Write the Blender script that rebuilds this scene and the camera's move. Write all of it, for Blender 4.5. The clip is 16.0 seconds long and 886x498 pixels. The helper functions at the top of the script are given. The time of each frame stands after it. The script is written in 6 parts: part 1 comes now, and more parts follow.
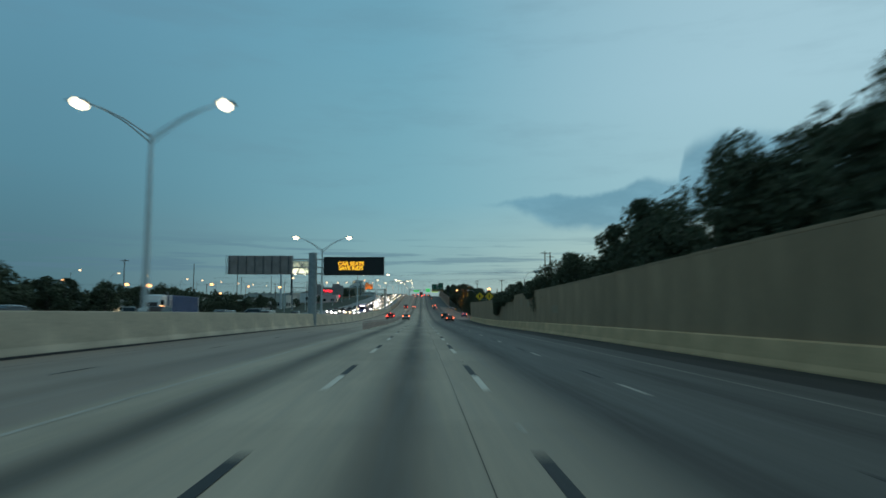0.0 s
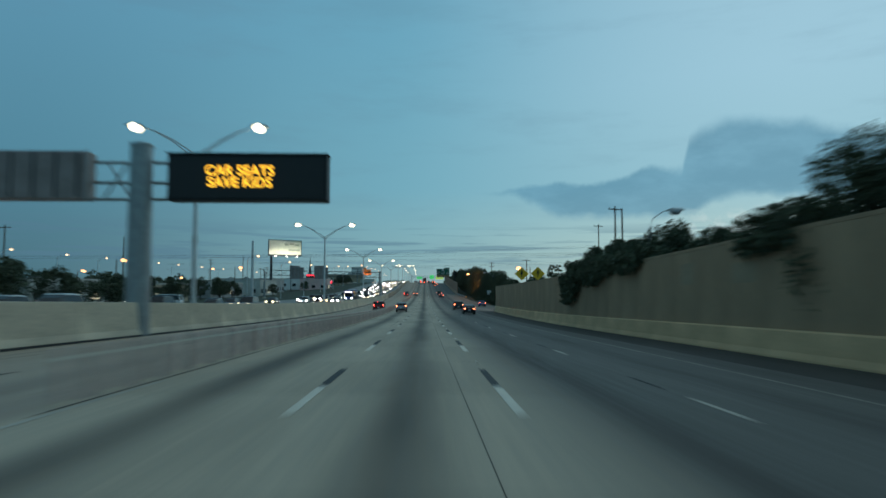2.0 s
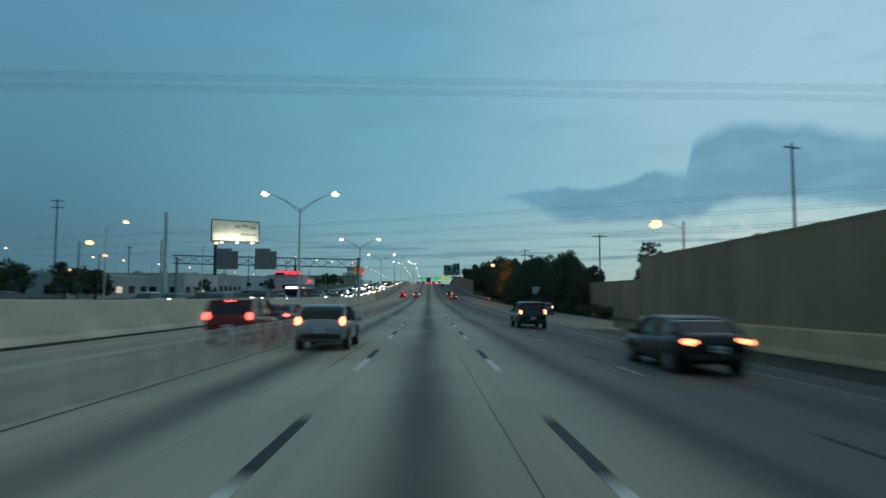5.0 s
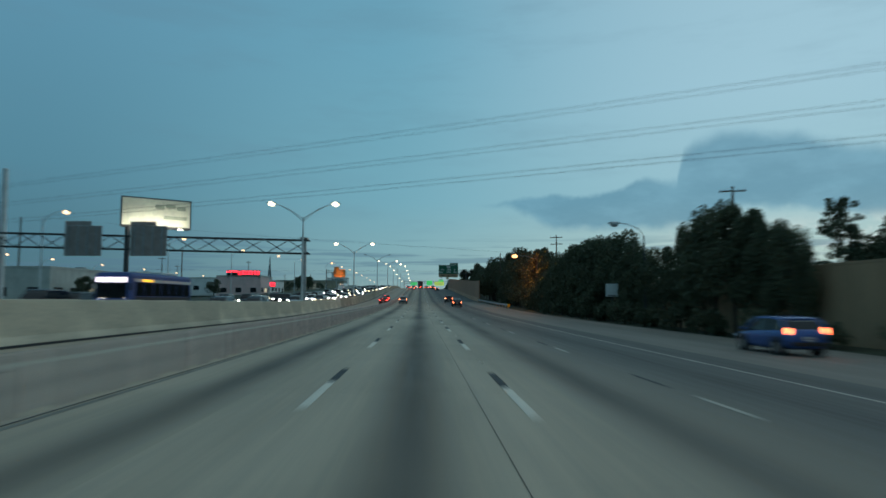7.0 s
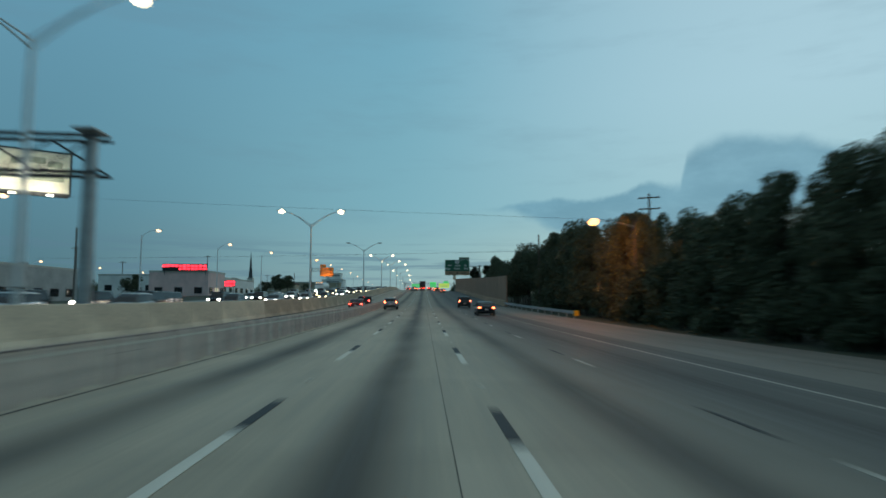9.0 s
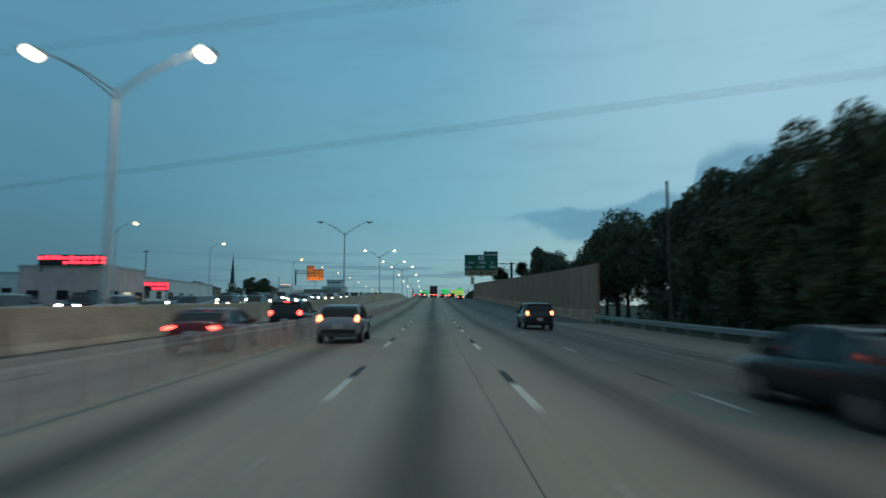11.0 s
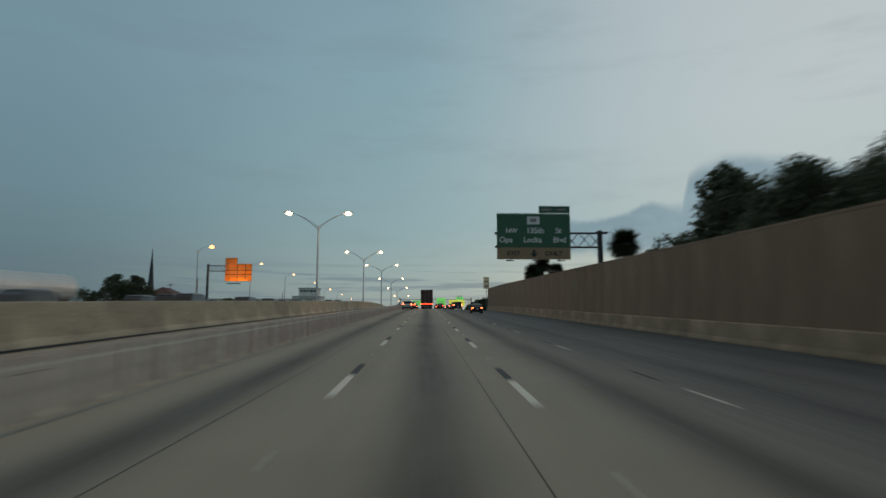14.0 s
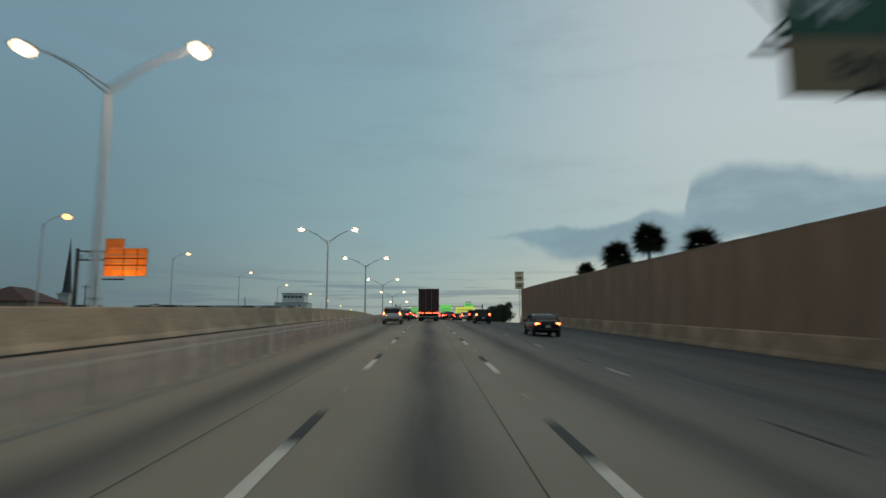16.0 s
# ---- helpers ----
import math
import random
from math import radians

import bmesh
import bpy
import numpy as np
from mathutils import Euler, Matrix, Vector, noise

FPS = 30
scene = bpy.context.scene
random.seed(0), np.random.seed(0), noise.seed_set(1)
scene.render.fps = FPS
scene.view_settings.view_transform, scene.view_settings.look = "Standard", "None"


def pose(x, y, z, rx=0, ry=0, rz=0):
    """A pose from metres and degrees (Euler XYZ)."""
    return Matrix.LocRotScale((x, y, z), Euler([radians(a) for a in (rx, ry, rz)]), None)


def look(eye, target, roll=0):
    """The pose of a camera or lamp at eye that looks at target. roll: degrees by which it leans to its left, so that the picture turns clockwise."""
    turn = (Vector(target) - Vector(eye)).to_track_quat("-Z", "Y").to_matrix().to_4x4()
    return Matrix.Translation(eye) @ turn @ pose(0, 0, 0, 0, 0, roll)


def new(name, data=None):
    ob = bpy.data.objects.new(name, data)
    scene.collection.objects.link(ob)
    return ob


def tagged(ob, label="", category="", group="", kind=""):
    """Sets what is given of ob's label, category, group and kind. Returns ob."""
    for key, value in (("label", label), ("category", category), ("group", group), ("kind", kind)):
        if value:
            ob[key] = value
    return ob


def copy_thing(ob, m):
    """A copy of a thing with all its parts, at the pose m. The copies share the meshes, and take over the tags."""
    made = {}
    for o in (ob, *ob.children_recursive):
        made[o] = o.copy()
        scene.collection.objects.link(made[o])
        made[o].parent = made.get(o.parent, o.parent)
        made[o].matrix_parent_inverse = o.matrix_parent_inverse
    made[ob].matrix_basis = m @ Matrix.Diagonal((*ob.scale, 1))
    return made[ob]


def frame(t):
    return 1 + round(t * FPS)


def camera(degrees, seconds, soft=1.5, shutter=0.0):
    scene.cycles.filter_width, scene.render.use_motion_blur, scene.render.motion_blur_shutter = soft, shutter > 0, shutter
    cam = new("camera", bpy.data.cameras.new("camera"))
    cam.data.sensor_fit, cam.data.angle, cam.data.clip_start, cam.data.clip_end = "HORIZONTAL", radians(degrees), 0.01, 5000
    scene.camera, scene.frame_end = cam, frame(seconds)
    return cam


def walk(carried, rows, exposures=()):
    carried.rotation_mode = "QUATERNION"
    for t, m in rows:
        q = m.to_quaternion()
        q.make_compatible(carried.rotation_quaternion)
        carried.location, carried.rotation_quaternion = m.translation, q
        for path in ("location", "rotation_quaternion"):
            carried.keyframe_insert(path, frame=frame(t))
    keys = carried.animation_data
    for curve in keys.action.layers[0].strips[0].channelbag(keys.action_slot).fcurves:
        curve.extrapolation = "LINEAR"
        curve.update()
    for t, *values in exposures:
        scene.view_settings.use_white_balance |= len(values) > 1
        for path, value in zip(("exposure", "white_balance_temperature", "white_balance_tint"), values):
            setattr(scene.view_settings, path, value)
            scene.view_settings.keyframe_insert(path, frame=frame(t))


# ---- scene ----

# ---- camera and path ----
ROWS = [
    (0.0, pose(0.38, 0.09, 1.60, 94.62, 0, -1.99)),
    (0.5, pose(0.39, 13.24, 1.30, 94.41, 0, -1.78)),
    (1.0, pose(0.39, 26.42, 0.99, 94.15, 0, -1.62)),
    (1.5, pose(0.36, 39.62, 0.67, 93.83, 0, -1.63)),
    (2.0, pose(0.33, 52.84, 0.33, 93.57, 0, -1.68)),
    (2.5, pose(0.31, 66.09, -0.02, 93.52, 0, -1.31)),
    (3.0, pose(0.28, 79.37, -0.38, 93.62, 0, -1.10)),
    (3.5, pose(0.15, 92.67, -0.76, 93.67, 0, -0.94)),
    (4.0, pose(0.10, 105.50, -1.11, 93.67, 0, -0.94)),
    (4.6, pose(0.08, 121.70, -1.50, 93.88, 0, -1.18)),
    (5.2, pose(0.06, 137.90, -1.82, 94.08, 0, -1.42)),
    (5.8, pose(0.04, 154.05, -2.06, 94.28, 0, -1.66)),
    (6.5, pose(0.02, 172.95, -2.27, 94.51, 0, -1.94)),
    (7.0, pose(0.13, 186.90, -2.37, 94.67, 0, -2.09)),
    (7.5, pose(0.20, 199.40, -2.42, 94.77, 0, -2.30)),
    (8.0, pose(0.37, 212.80, -2.46, 94.93, 0, -2.56)),
    (8.5, pose(0.55, 226.80, -2.48, 95.03, 0, -2.72)),
    (9.0, pose(0.68, 240.40, -2.48, 95.03, 0, -1.78)),
    (9.5, pose(0.60, 254.20, -2.44, 95.24, 0, -0.89)),
    (10.0, pose(0.44, 267.35, -2.37, 95.50, 0, -0.42)),
    (10.6, pose(0.24, 284.30, -2.22, 95.73, 0, -0.68)),
    (11.2, pose(0.08, 301.40, -2.01, 95.95, 0, -0.95)),
    (11.8, pose(0.00, 318.50, -1.74, 96.18, 0, -1.21)),
    (12.5, pose(-0.08, 338.60, -1.34, 96.44, 0, -1.51)),
    (13.0, pose(-0.06, 352.45, -1.01, 96.59, 0, -1.51)),
    (13.5, pose(-0.04, 368.10, -0.56, 96.75, 0, -1.57)),
    (14.0, pose(-0.02, 380.70, -0.16, 96.96, 0, -1.56)),
    (14.5, pose(0.00, 394.90, 0.34, 97.16, 0, -1.51)),
    (15.0, pose(-0.01, 407.45, 0.80, 97.32, 0, -1.46)),
    (15.5, pose(-0.01, 421.80, 1.33, 97.47, 0, -1.41)),
    (16.0, pose(-0.02, 435.85, 1.85, 97.63, 0, -1.41)),
]
cam = camera(71.46, 16.0, soft=1.6, shutter=0.9)
EXPOSURES = [(0.0, 0.03, 6550, 10), (0.8, 0.03, 6850, 12), (2.0, 0.03, 6200, 9), (3.0, 0.07, 6300, 12), (3.5, 0.0, 6300, 12), (6.5, 0.0, 6050, 7), (7.0, 0.0, 6350, 10), (8.0, 0.0, 6550, 11), (9.0, 0.12, 6650, 12), (9.5, 0.05, 6300, 10), (10.0, 0.0, 5950, 8), (12.5, 0.05, 7300, 21), (13.0, 0.05, 7900, 27), (14.0, 0.05, 8500, 33), (16.0, 0.09, 8400, 31)]
walk(cam, ROWS, EXPOSURES)

# ---- the road's line: heights along y, crossfall along x ----
GRADES = [(-300, 0), (-60, -.018), (0, -.022), (93, -.029), (187, -.005), (240, .001), (338, .022), (394, .037), (440, .037),
          (500, .037), (540, .024), (600, 0), (690, -.014), (760, -.014), (900, 0), (5000, 0)]
_ys = np.arange(-300, 5001, 1.0)
_gs = np.interp(_ys, [g[0] for g in GRADES], [g[1] for g in GRADES])
_zs = np.concatenate([[0], np.cumsum((_gs[1:] + _gs[:-1]) / 2)])
_zs -= np.interp(0, _ys, _zs)


def opposite(y):
    """How much higher the oncoming carriageway lies."""
    return 0.78 - 0.58 * step(400, 470, y)


def height(y):
    return float(np.interp(y, _ys, _zs))


def grade(y):
    return math.degrees(math.atan(float(np.interp(y, _ys, _gs))))


def step(a, b, v):
    k = min(1, max(0, (v - a) / (b - a)))
    return k * k * (3 - 2 * k)


def fall(y):
    """How far the express lanes lean down towards the median barrier."""
    return .24 * step(205, 262, y) - .19 * step(352, 432, y)


def land(x, y):
    """Height of the ground or pavement at x, y."""
    z = height(y)
    if -14.4 <= x < -5.5:
        z -= fall(y) * (-5.5 - x) / 9.05
    if x < -14.4:
        far = step(-52, -85, x)
        return (z + opposite(y) - fall(y)) * (1 - far) + far * -2.2
    if x > 1:
        far = step(34, 80, x)
        return (z - 0.037 * (min(x, 21) - 1)) * (1 - far) + far * -3.0
    return z


def spot_on(x, y, dz=0.0, turn=0.0, tilted=False):
    return pose(x, y, land(x, y) + dz, grade(y) if tilted else 0, 0, turn)


# ---- sky and light ----
world = bpy.data.worlds.new("dusk_sky")
scene.world = world
world.use_nodes = True
wt = world.node_tree
wt.nodes.clear()


class Nodes:
    """Short forms for node building."""

    def __init__(self, tree):
        self.t = tree

    def add(self, kind, **props):
        n = self.t.nodes.new(kind)
        for k, v in props.items():
            if k == "operation":
                n.operation = v
            elif k == "blend_type":
                n.blend_type = v
            elif k == "data_type":
                n.data_type = v
        return n

    def put(self, socket, v):
        if v is None:
            return
        if isinstance(v, bpy.types.NodeSocket):
            self.t.links.new(v, socket)
        elif isinstance(v, (tuple, list)):
            socket.default_value = tuple(v) if len(v) == len(socket.default_value) else (*v, 1.0)
        else:
            socket.default_value = v

    def m(self, op, a, b=None, c=None):
        n = self.add("ShaderNodeMath", operation=op)
        for s, v in zip(n.inputs, (a, b, c)):
            self.put(s, v)
        return n.outputs[0]

    def mix(self, f, a, b, kind="MIX"):
        n = self.add("ShaderNodeMix", data_type="RGBA", blend_type=kind)
        self.put(n.inputs[0], f), self.put(n.inputs[6], a), self.put(n.inputs[7], b)
        return n.outputs[2]

    def smooth(self, v, a, b, lo=0.0, hi=1.0):
        n = self.add("ShaderNodeMapRange")
        n.interpolation_type = "SMOOTHSTEP"
        for s, q in zip(n.inputs, (v, a, b, lo, hi)):
            self.put(s, q)
        return n.outputs[0]

    def ramp(self, v, stops, kind="LINEAR"):
        n = self.add("ShaderNodeValToRGB")
        n.color_ramp.interpolation = kind
        e = n.color_ramp.elements
        while len(e) < len(stops):
            e.new(0.5)
        for el, (p, c) in zip(e, stops):
            el.position = p
            el.color = (*c, 1) if isinstance(c, (tuple, list)) else (c, c, c, 1)
        self.put(n.inputs[0], v)
        return n.outputs[0]

    def noise(self, vec, scale, detail=4.0, rough=0.55, stretch=None):
        if stretch:
            mp = self.add("ShaderNodeMapping")
            self.put(mp.inputs[0], vec)
            mp.inputs[3].default_value = stretch
            vec = mp.outputs[0]
        n = self.add("ShaderNodeTexNoise")
        self.put(n.inputs["Vector"], vec)
        n.inputs["Scale"].default_value, n.inputs["Detail"].default_value, n.inputs["Roughness"].default_value = scale, detail, rough
        return n.outputs["Fac"]

    def xyz(self, vec):
        n = self.add("ShaderNodeSeparateXYZ")
        self.put(n.inputs[0], vec)
        return n.outputs


N = Nodes(wt)
way = N.add("ShaderNodeTexCoord").outputs["Generated"]
dx, dy, dz = N.xyz(way)
flat = N.m("SQRT", N.m("ADD", N.m("MULTIPLY", dx, dx), N.m("MULTIPLY", dy, dy)))
elev = N.m("MULTIPLY", N.m("ARCTAN2", dz, flat), 57.2958)
azim = N.m("MULTIPLY", N.m("ARCTAN2", dx, dy), 57.2958)
up = N.m("DIVIDE", elev, 90.0)
west = N.ramp(up, [(0.0, (.44, .53, .46)), (.045, (.45, .60, .55)), (.10, (.33, .54, .60)), (.20, (.36, .57, .66)), (.40, (.33, .52, .62)), (.55, (.34, .46, .50)), (1.0, (.26, .31, .31))])
east = N.ramp(up, [(0.0, (.076, .165, .20)), (.05, (.08, .188, .238)), (.12, (.092, .238, .315)), (.25, (.11, .28, .385)), (.40, (.11, .26, .36)), (.55, (.15, .24, .28)), (1.0, (.24, .29, .29))])
mid = N.ramp(up, [(0.0, (.27, .40, .40)), (.04, (.235, .42, .45)), (.10, (.185, .405, .485)), (.25, (.155, .375, .485)), (.40, (.135, .325, .435)), (.55, (.19, .31, .36)), (1.0, (.25, .30, .30))])
side = N.m("COSINE", N.m("DIVIDE", N.m("SUBTRACT", azim, 52.0), 57.2958))
toward = N.smooth(side, 0.55, 1.0)
away = N.smooth(side, 0.70, 0.05)
sky = N.mix(away, N.mix(toward, mid, west), east)
# anvil cloud on the bright side
ripple = N.noise(way, 18.0, 5.0, 0.6)
wob = N.m("MULTIPLY", N.m("SUBTRACT", ripple, 0.5), 1.5)
CA, CE = 45.0, 20.0
top = N.ramp(N.m("DIVIDE", N.m("ADD", azim, N.m("MULTIPLY", wob, .45)), CA), [(p / CA, e / CE) for p, e in (
    (3.2, 8.6), (7.1, 8.95), (9.7, 9.43), (12.2, 9.5), (14.8, 9.5), (17.3, 9.65), (18.6, 10.1), (19.7, 10.75), (22.0, 10.8), (23.2, 10.9), (23.5, 12.2), (23.75, 13.2), (24.5, 13.8), (26.5, 14.45), (28.8, 14.45), (30.8, 14.1), (32.8, 13.7), (34.7, 12.9), (37.1, 12.3), (44, 10.5))])
bot = N.ramp(N.m("DIVIDE", azim, CA), [(p / CA, e / CE) for p, e in ((3.2, 8.8), (8.4, 8.3), (10.2, 7.4), (12.2, 6.4), (17.2, 6.15), (21.9, 5.95), (24.0, 6.1), (25.4, 7.1), (28, 7.5), (32.6, 7.0), (36.8, 6.4), (44, 5.6))])
el2 = N.m("ADD", elev, N.m("MULTIPLY", wob, 1.0))
under = N.smooth(N.m("SUBTRACT", N.m("MULTIPLY", top, CE), el2), -0.15, N.smooth(azim, 20.0, 25.0, 0.45, 1.5))
over = N.smooth(N.m("SUBTRACT", el2, N.m("MULTIPLY", bot, CE)), -0.2, 0.8)
inside = N.m("MULTIPLY", N.m("MULTIPLY", under, over), N.m("MULTIPLY", N.smooth(azim, 2.8, 7.0), N.smooth(azim, 48.0, 41.0)))
fold = N.noise(way, 9.0, 5.0, 0.6, (1, 1, 2.5))
cloud = N.mix(N.smooth(fold, .35, .7), (.092, .245, .345), (.142, .33, .44))
sky = N.mix(N.m("MULTIPLY", inside, 0.71), sky, cloud)
# low puffs and streaks near the horizon
puff = N.noise(way, 22.0, 6.0, 0.62, (1, 1, 1.6))
low = N.m("MULTIPLY", N.smooth(puff, .46, .58), N.m("MULTIPLY", N.smooth(azim, 20.0, 27.0), N.m("MULTIPLY", N.smooth(elev, 2.4, 3.6), N.smooth(elev, 7.4, 5.4))))
low = N.m("MULTIPLY", low, N.smooth(azim, 70.0, 50.0))
sky = N.mix(N.m("MULTIPLY", low, .7), sky, (.56, .66, .63))
streak = N.noise(way, 5.0, 4.0, 0.55, (1, 1, 22))
bars = N.m("MULTIPLY", N.smooth(streak, .50, .62), N.m("MULTIPLY", N.smooth(elev, 1.4, 2.6), N.smooth(elev, 6.2, 4.2)))
sky = N.mix(N.m("MULTIPLY", bars, .55), sky, (.095, .19, .26))
wisp = N.noise(way, 4.0, 5.0, 0.6, (1, 1, 5))
sky = N.mix(N.m("MULTIPLY", N.smooth(wisp, .48, .72), .16), sky, (.12, .21, .28))
# ground side of the sphere
sky = N.mix(N.smooth(elev, -1.0, -4.0), sky, (.05, .055, .055))
bg = N.add("ShaderNodeBackground")
N.put(bg.inputs[0], sky)
bg.inputs[1].default_value = 1.0
N.t.links.new(bg.outputs[0], N.add("ShaderNodeOutputWorld").inputs[0])


# ---- materials ----
def material(name, colour, rough=0.7, metal=0.0, vary=0.25, scale=1.5, fine=30.0, bump=0.1, stretch=None, per_piece=0.0, tint=None, spec=0.5):
    """Painted, mineral or metal surface with variation at two scales."""
    mt = bpy.data.materials.new(name)
    mt.use_nodes = True
    n = Nodes(mt.node_tree)
    b = mt.node_tree.nodes["Principled BSDF"]
    vec = n.add("ShaderNodeTexCoord").outputs["Object"]
    big, small = n.noise(vec, scale, 4, .6, stretch), n.noise(vec, fine, 3, .6, stretch)
    k = n.m("ADD", n.m("MULTIPLY", big, .65), n.m("MULTIPLY", small, .35))
    dark = tuple(c * (1 - vary * 1.2) for c in colour)
    light = tuple(min(1, c * (1 + vary)) for c in (tint or colour))
    col = n.mix(n.smooth(k, .3, .7), dark, light)
    if per_piece:
        rnd = n.add("ShaderNodeObjectInfo").outputs["Random"]
        col = n.mix(1.0, col, n.ramp(rnd, [(0, 1 - per_piece), (1, 1 + per_piece * .4)]), "MULTIPLY")
    n.put(b.inputs["Base Color"], col)
    n.put(b.inputs["Roughness"], n.smooth(small, .2, .8, max(.02, rough - .12), min(1, rough + .1)))
    b.inputs["Metallic"].default_value = metal
    b.inputs["Specular IOR Level"].default_value = spec
    if bump:
        bp = n.add("ShaderNodeBump")
        bp.inputs["Strength"].default_value, bp.inputs["Distance"].default_value = bump, .02
        n.put(bp.inputs["Height"], small)
        n.t.links.new(bp.outputs[0], b.inputs["Normal"])
    return mt


def glow(name, colour, strength):
    mt = bpy.data.materials.new(name)
    mt.use_nodes = True
    b = mt.node_tree.nodes["Principled BSDF"]
    b.inputs["Base Color"].default_value = (*colour, 1)
    b.inputs["Emission Color"].default_value = (*colour, 1)
    b.inputs["Emission Strength"].default_value = strength
    return mt


def concrete_road(name, lanes, base, stain, width=.56, tone_zones=False):
    """Worn concrete with an oil band down the middle of each lane and streaks along the traffic."""
    mt = bpy.data.materials.new(name)
    mt.use_nodes = True
    n = Nodes(mt.node_tree)
    b = mt.node_tree.nodes["Principled BSDF"]
    vec = n.add("ShaderNodeTexCoord").outputs["Object"]
    x, y, z = n.xyz(vec)
    patch = n.noise(vec, .6, 4, .6, (1, .12, 1))
    streaks = n.noise(vec, 5.0, 4, .65, (1, .03, 1))
    grain = n.noise(vec, 45.0, 3, .7)
    drift = n.m("MULTIPLY", n.m("SUBTRACT", n.noise(vec, .05, 2, .5), .5), .5)
    total = None
    for c, amount in lanes:
        d = n.m("DIVIDE", n.m("SUBTRACT", n.m("ADD", x, drift), c), width)
        g = n.m("MULTIPLY", n.m("EXPONENT", n.m("MULTIPLY", n.m("MULTIPLY", d, d), -1.0)), amount)
        total = g if total is None else n.m("ADD", total, g)
    total = n.m("MULTIPLY", total, n.smooth(n.noise(vec, .25, 3, .6, (1, .3, 1)), .2, .7, .65, 1.05))
    k = n.m("ADD", n.m("MULTIPLY", patch, .5), n.m("ADD", n.m("MULTIPLY", streaks, .35), n.m("MULTIPLY", grain, .15)))
    col = n.mix(n.smooth(k, .32, .68), tuple(c * .78 for c in base), tuple(c * 1.16 for c in base))
    # slab joints across the road every 6 m show as slightly darker lines
    cell = n.m("ABSOLUTE", n.m("SUBTRACT", n.m("FRACT", n.m("DIVIDE", y, 6.1)), .5))
    col = n.mix(n.m("MULTIPLY", n.smooth(cell, .006, .002), .35), col, stain)
    slab = n.add("ShaderNodeTexWhiteNoise")
    slab.noise_dimensions = "2D"
    cxy = n.add("ShaderNodeCombineXYZ")
    n.put(cxy.inputs[0], n.m("FLOOR", n.m("DIVIDE", n.m("SUBTRACT", x, 1.0), 3.85)))
    n.put(cxy.inputs[1], n.m("FLOOR", n.m("ADD", n.m("DIVIDE", y, 6.1), .5)))
    n.put(slab.inputs[0], cxy.outputs[0])
    col = n.mix(1.0, col, n.ramp(slab.outputs["Value"], [(0, .90), (1, 1.04)]), "MULTIPLY")
    if tone_zones:      # the stretch towards the crest darkens: dimmer lamp light put into the colour
        col = n.mix(n.m("MULTIPLY", n.smooth(n.m("ADD", y, n.m("MULTIPLY", patch, 20.0)), 290.0, 345.0), .56), col, tuple(c * .45 for c in (base[0] * 1.05, base[1], base[2])))
    if tone_zones:      # the outer lanes are darker and bluer
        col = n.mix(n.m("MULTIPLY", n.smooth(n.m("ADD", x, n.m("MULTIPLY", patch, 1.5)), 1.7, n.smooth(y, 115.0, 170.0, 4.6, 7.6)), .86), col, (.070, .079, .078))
    if tone_zones:      # the express lanes are browner, darkest before y 56
        col = n.mix(n.m("MULTIPLY", n.smooth(x, -5.0, -5.8), .55), col, n.mix(n.smooth(n.m("ADD", y, n.m("MULTIPLY", patch, 12.0)), 56.0, 88.0), (.195, .15, .135), (.46, .365, .28)))
    col = n.mix(n.m("MINIMUM", total, .86), col, stain)
    n.put(b.inputs["Base Color"], col)
    n.put(b.inputs["Roughness"], n.smooth(streaks, .25, .75, .62, .86))
    b.inputs["Specular IOR Level"].default_value = .35
    bp = n.add("ShaderNodeBump")
    bp.inputs["Strength"].default_value, bp.inputs["Distance"].default_value = .15, .01
    n.put(bp.inputs["Height"], grain)
    n.t.links.new(bp.outputs[0], b.inputs["Normal"])
    return mt


M_ROAD = concrete_road("worn_concrete_road", [(0, .84), (3.55, .76), (7.1, .62), (-3.6, .80), (-7.5, .30), (-11.2, .18), (9.6, .35)], (.505, .425, .32), (.052, .047, .041), tone_zones=True)
M_OPP = concrete_road("oncoming_concrete_road", [(-19, .5), (-22.6, .5), (-26.2, .5), (-29.8, .4)], (.27, .27, .25), (.07, .07, .07))
M_RAMP = concrete_road("ramp_concrete", [(15.2, .3)], (.235, .21, .175), (.10, .095, .085))
M_EXIT = concrete_road("exit_lane_concrete", [(12.4, .3)], (.098, .106, .106), (.05, .056, .056))
M_ASPHALT = material("shoulder_asphalt", (.052, .047, .041), .85, vary=.3, scale=.8, fine=60, bump=.25, stretch=(1, .15, 1))
M_GRASS = material("dark_verge_grass", (.040, .052, .028), .95, vary=.5, scale=.4, fine=12, bump=.4)
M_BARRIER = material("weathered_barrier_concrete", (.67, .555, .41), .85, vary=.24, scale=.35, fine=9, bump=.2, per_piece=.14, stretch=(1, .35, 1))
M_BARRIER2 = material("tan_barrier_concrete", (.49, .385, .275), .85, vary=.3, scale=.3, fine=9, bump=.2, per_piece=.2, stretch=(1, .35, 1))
M_WALLBASE = material("cream_barrier_concrete", (.72, .475, .265), .85, vary=.2, scale=.4, fine=9, bump=.2, per_piece=.10)
M_WALL = material("brown_noise_wall_concrete", (.385, .258, .157), .9, vary=.2, scale=.5, fine=14, bump=.35, per_piece=.10)
M_WALL2 = material("dark_brown_noise_wall_concrete", (.36, .21, .142), .9, vary=.22, scale=.5, fine=14, bump=.35, per_piece=.10)
M_WALLBASE2 = material("stained_tan_barrier_concrete", (.455, .29, .19), .85, vary=.4, scale=.5, fine=9, bump=.2, per_piece=.12)
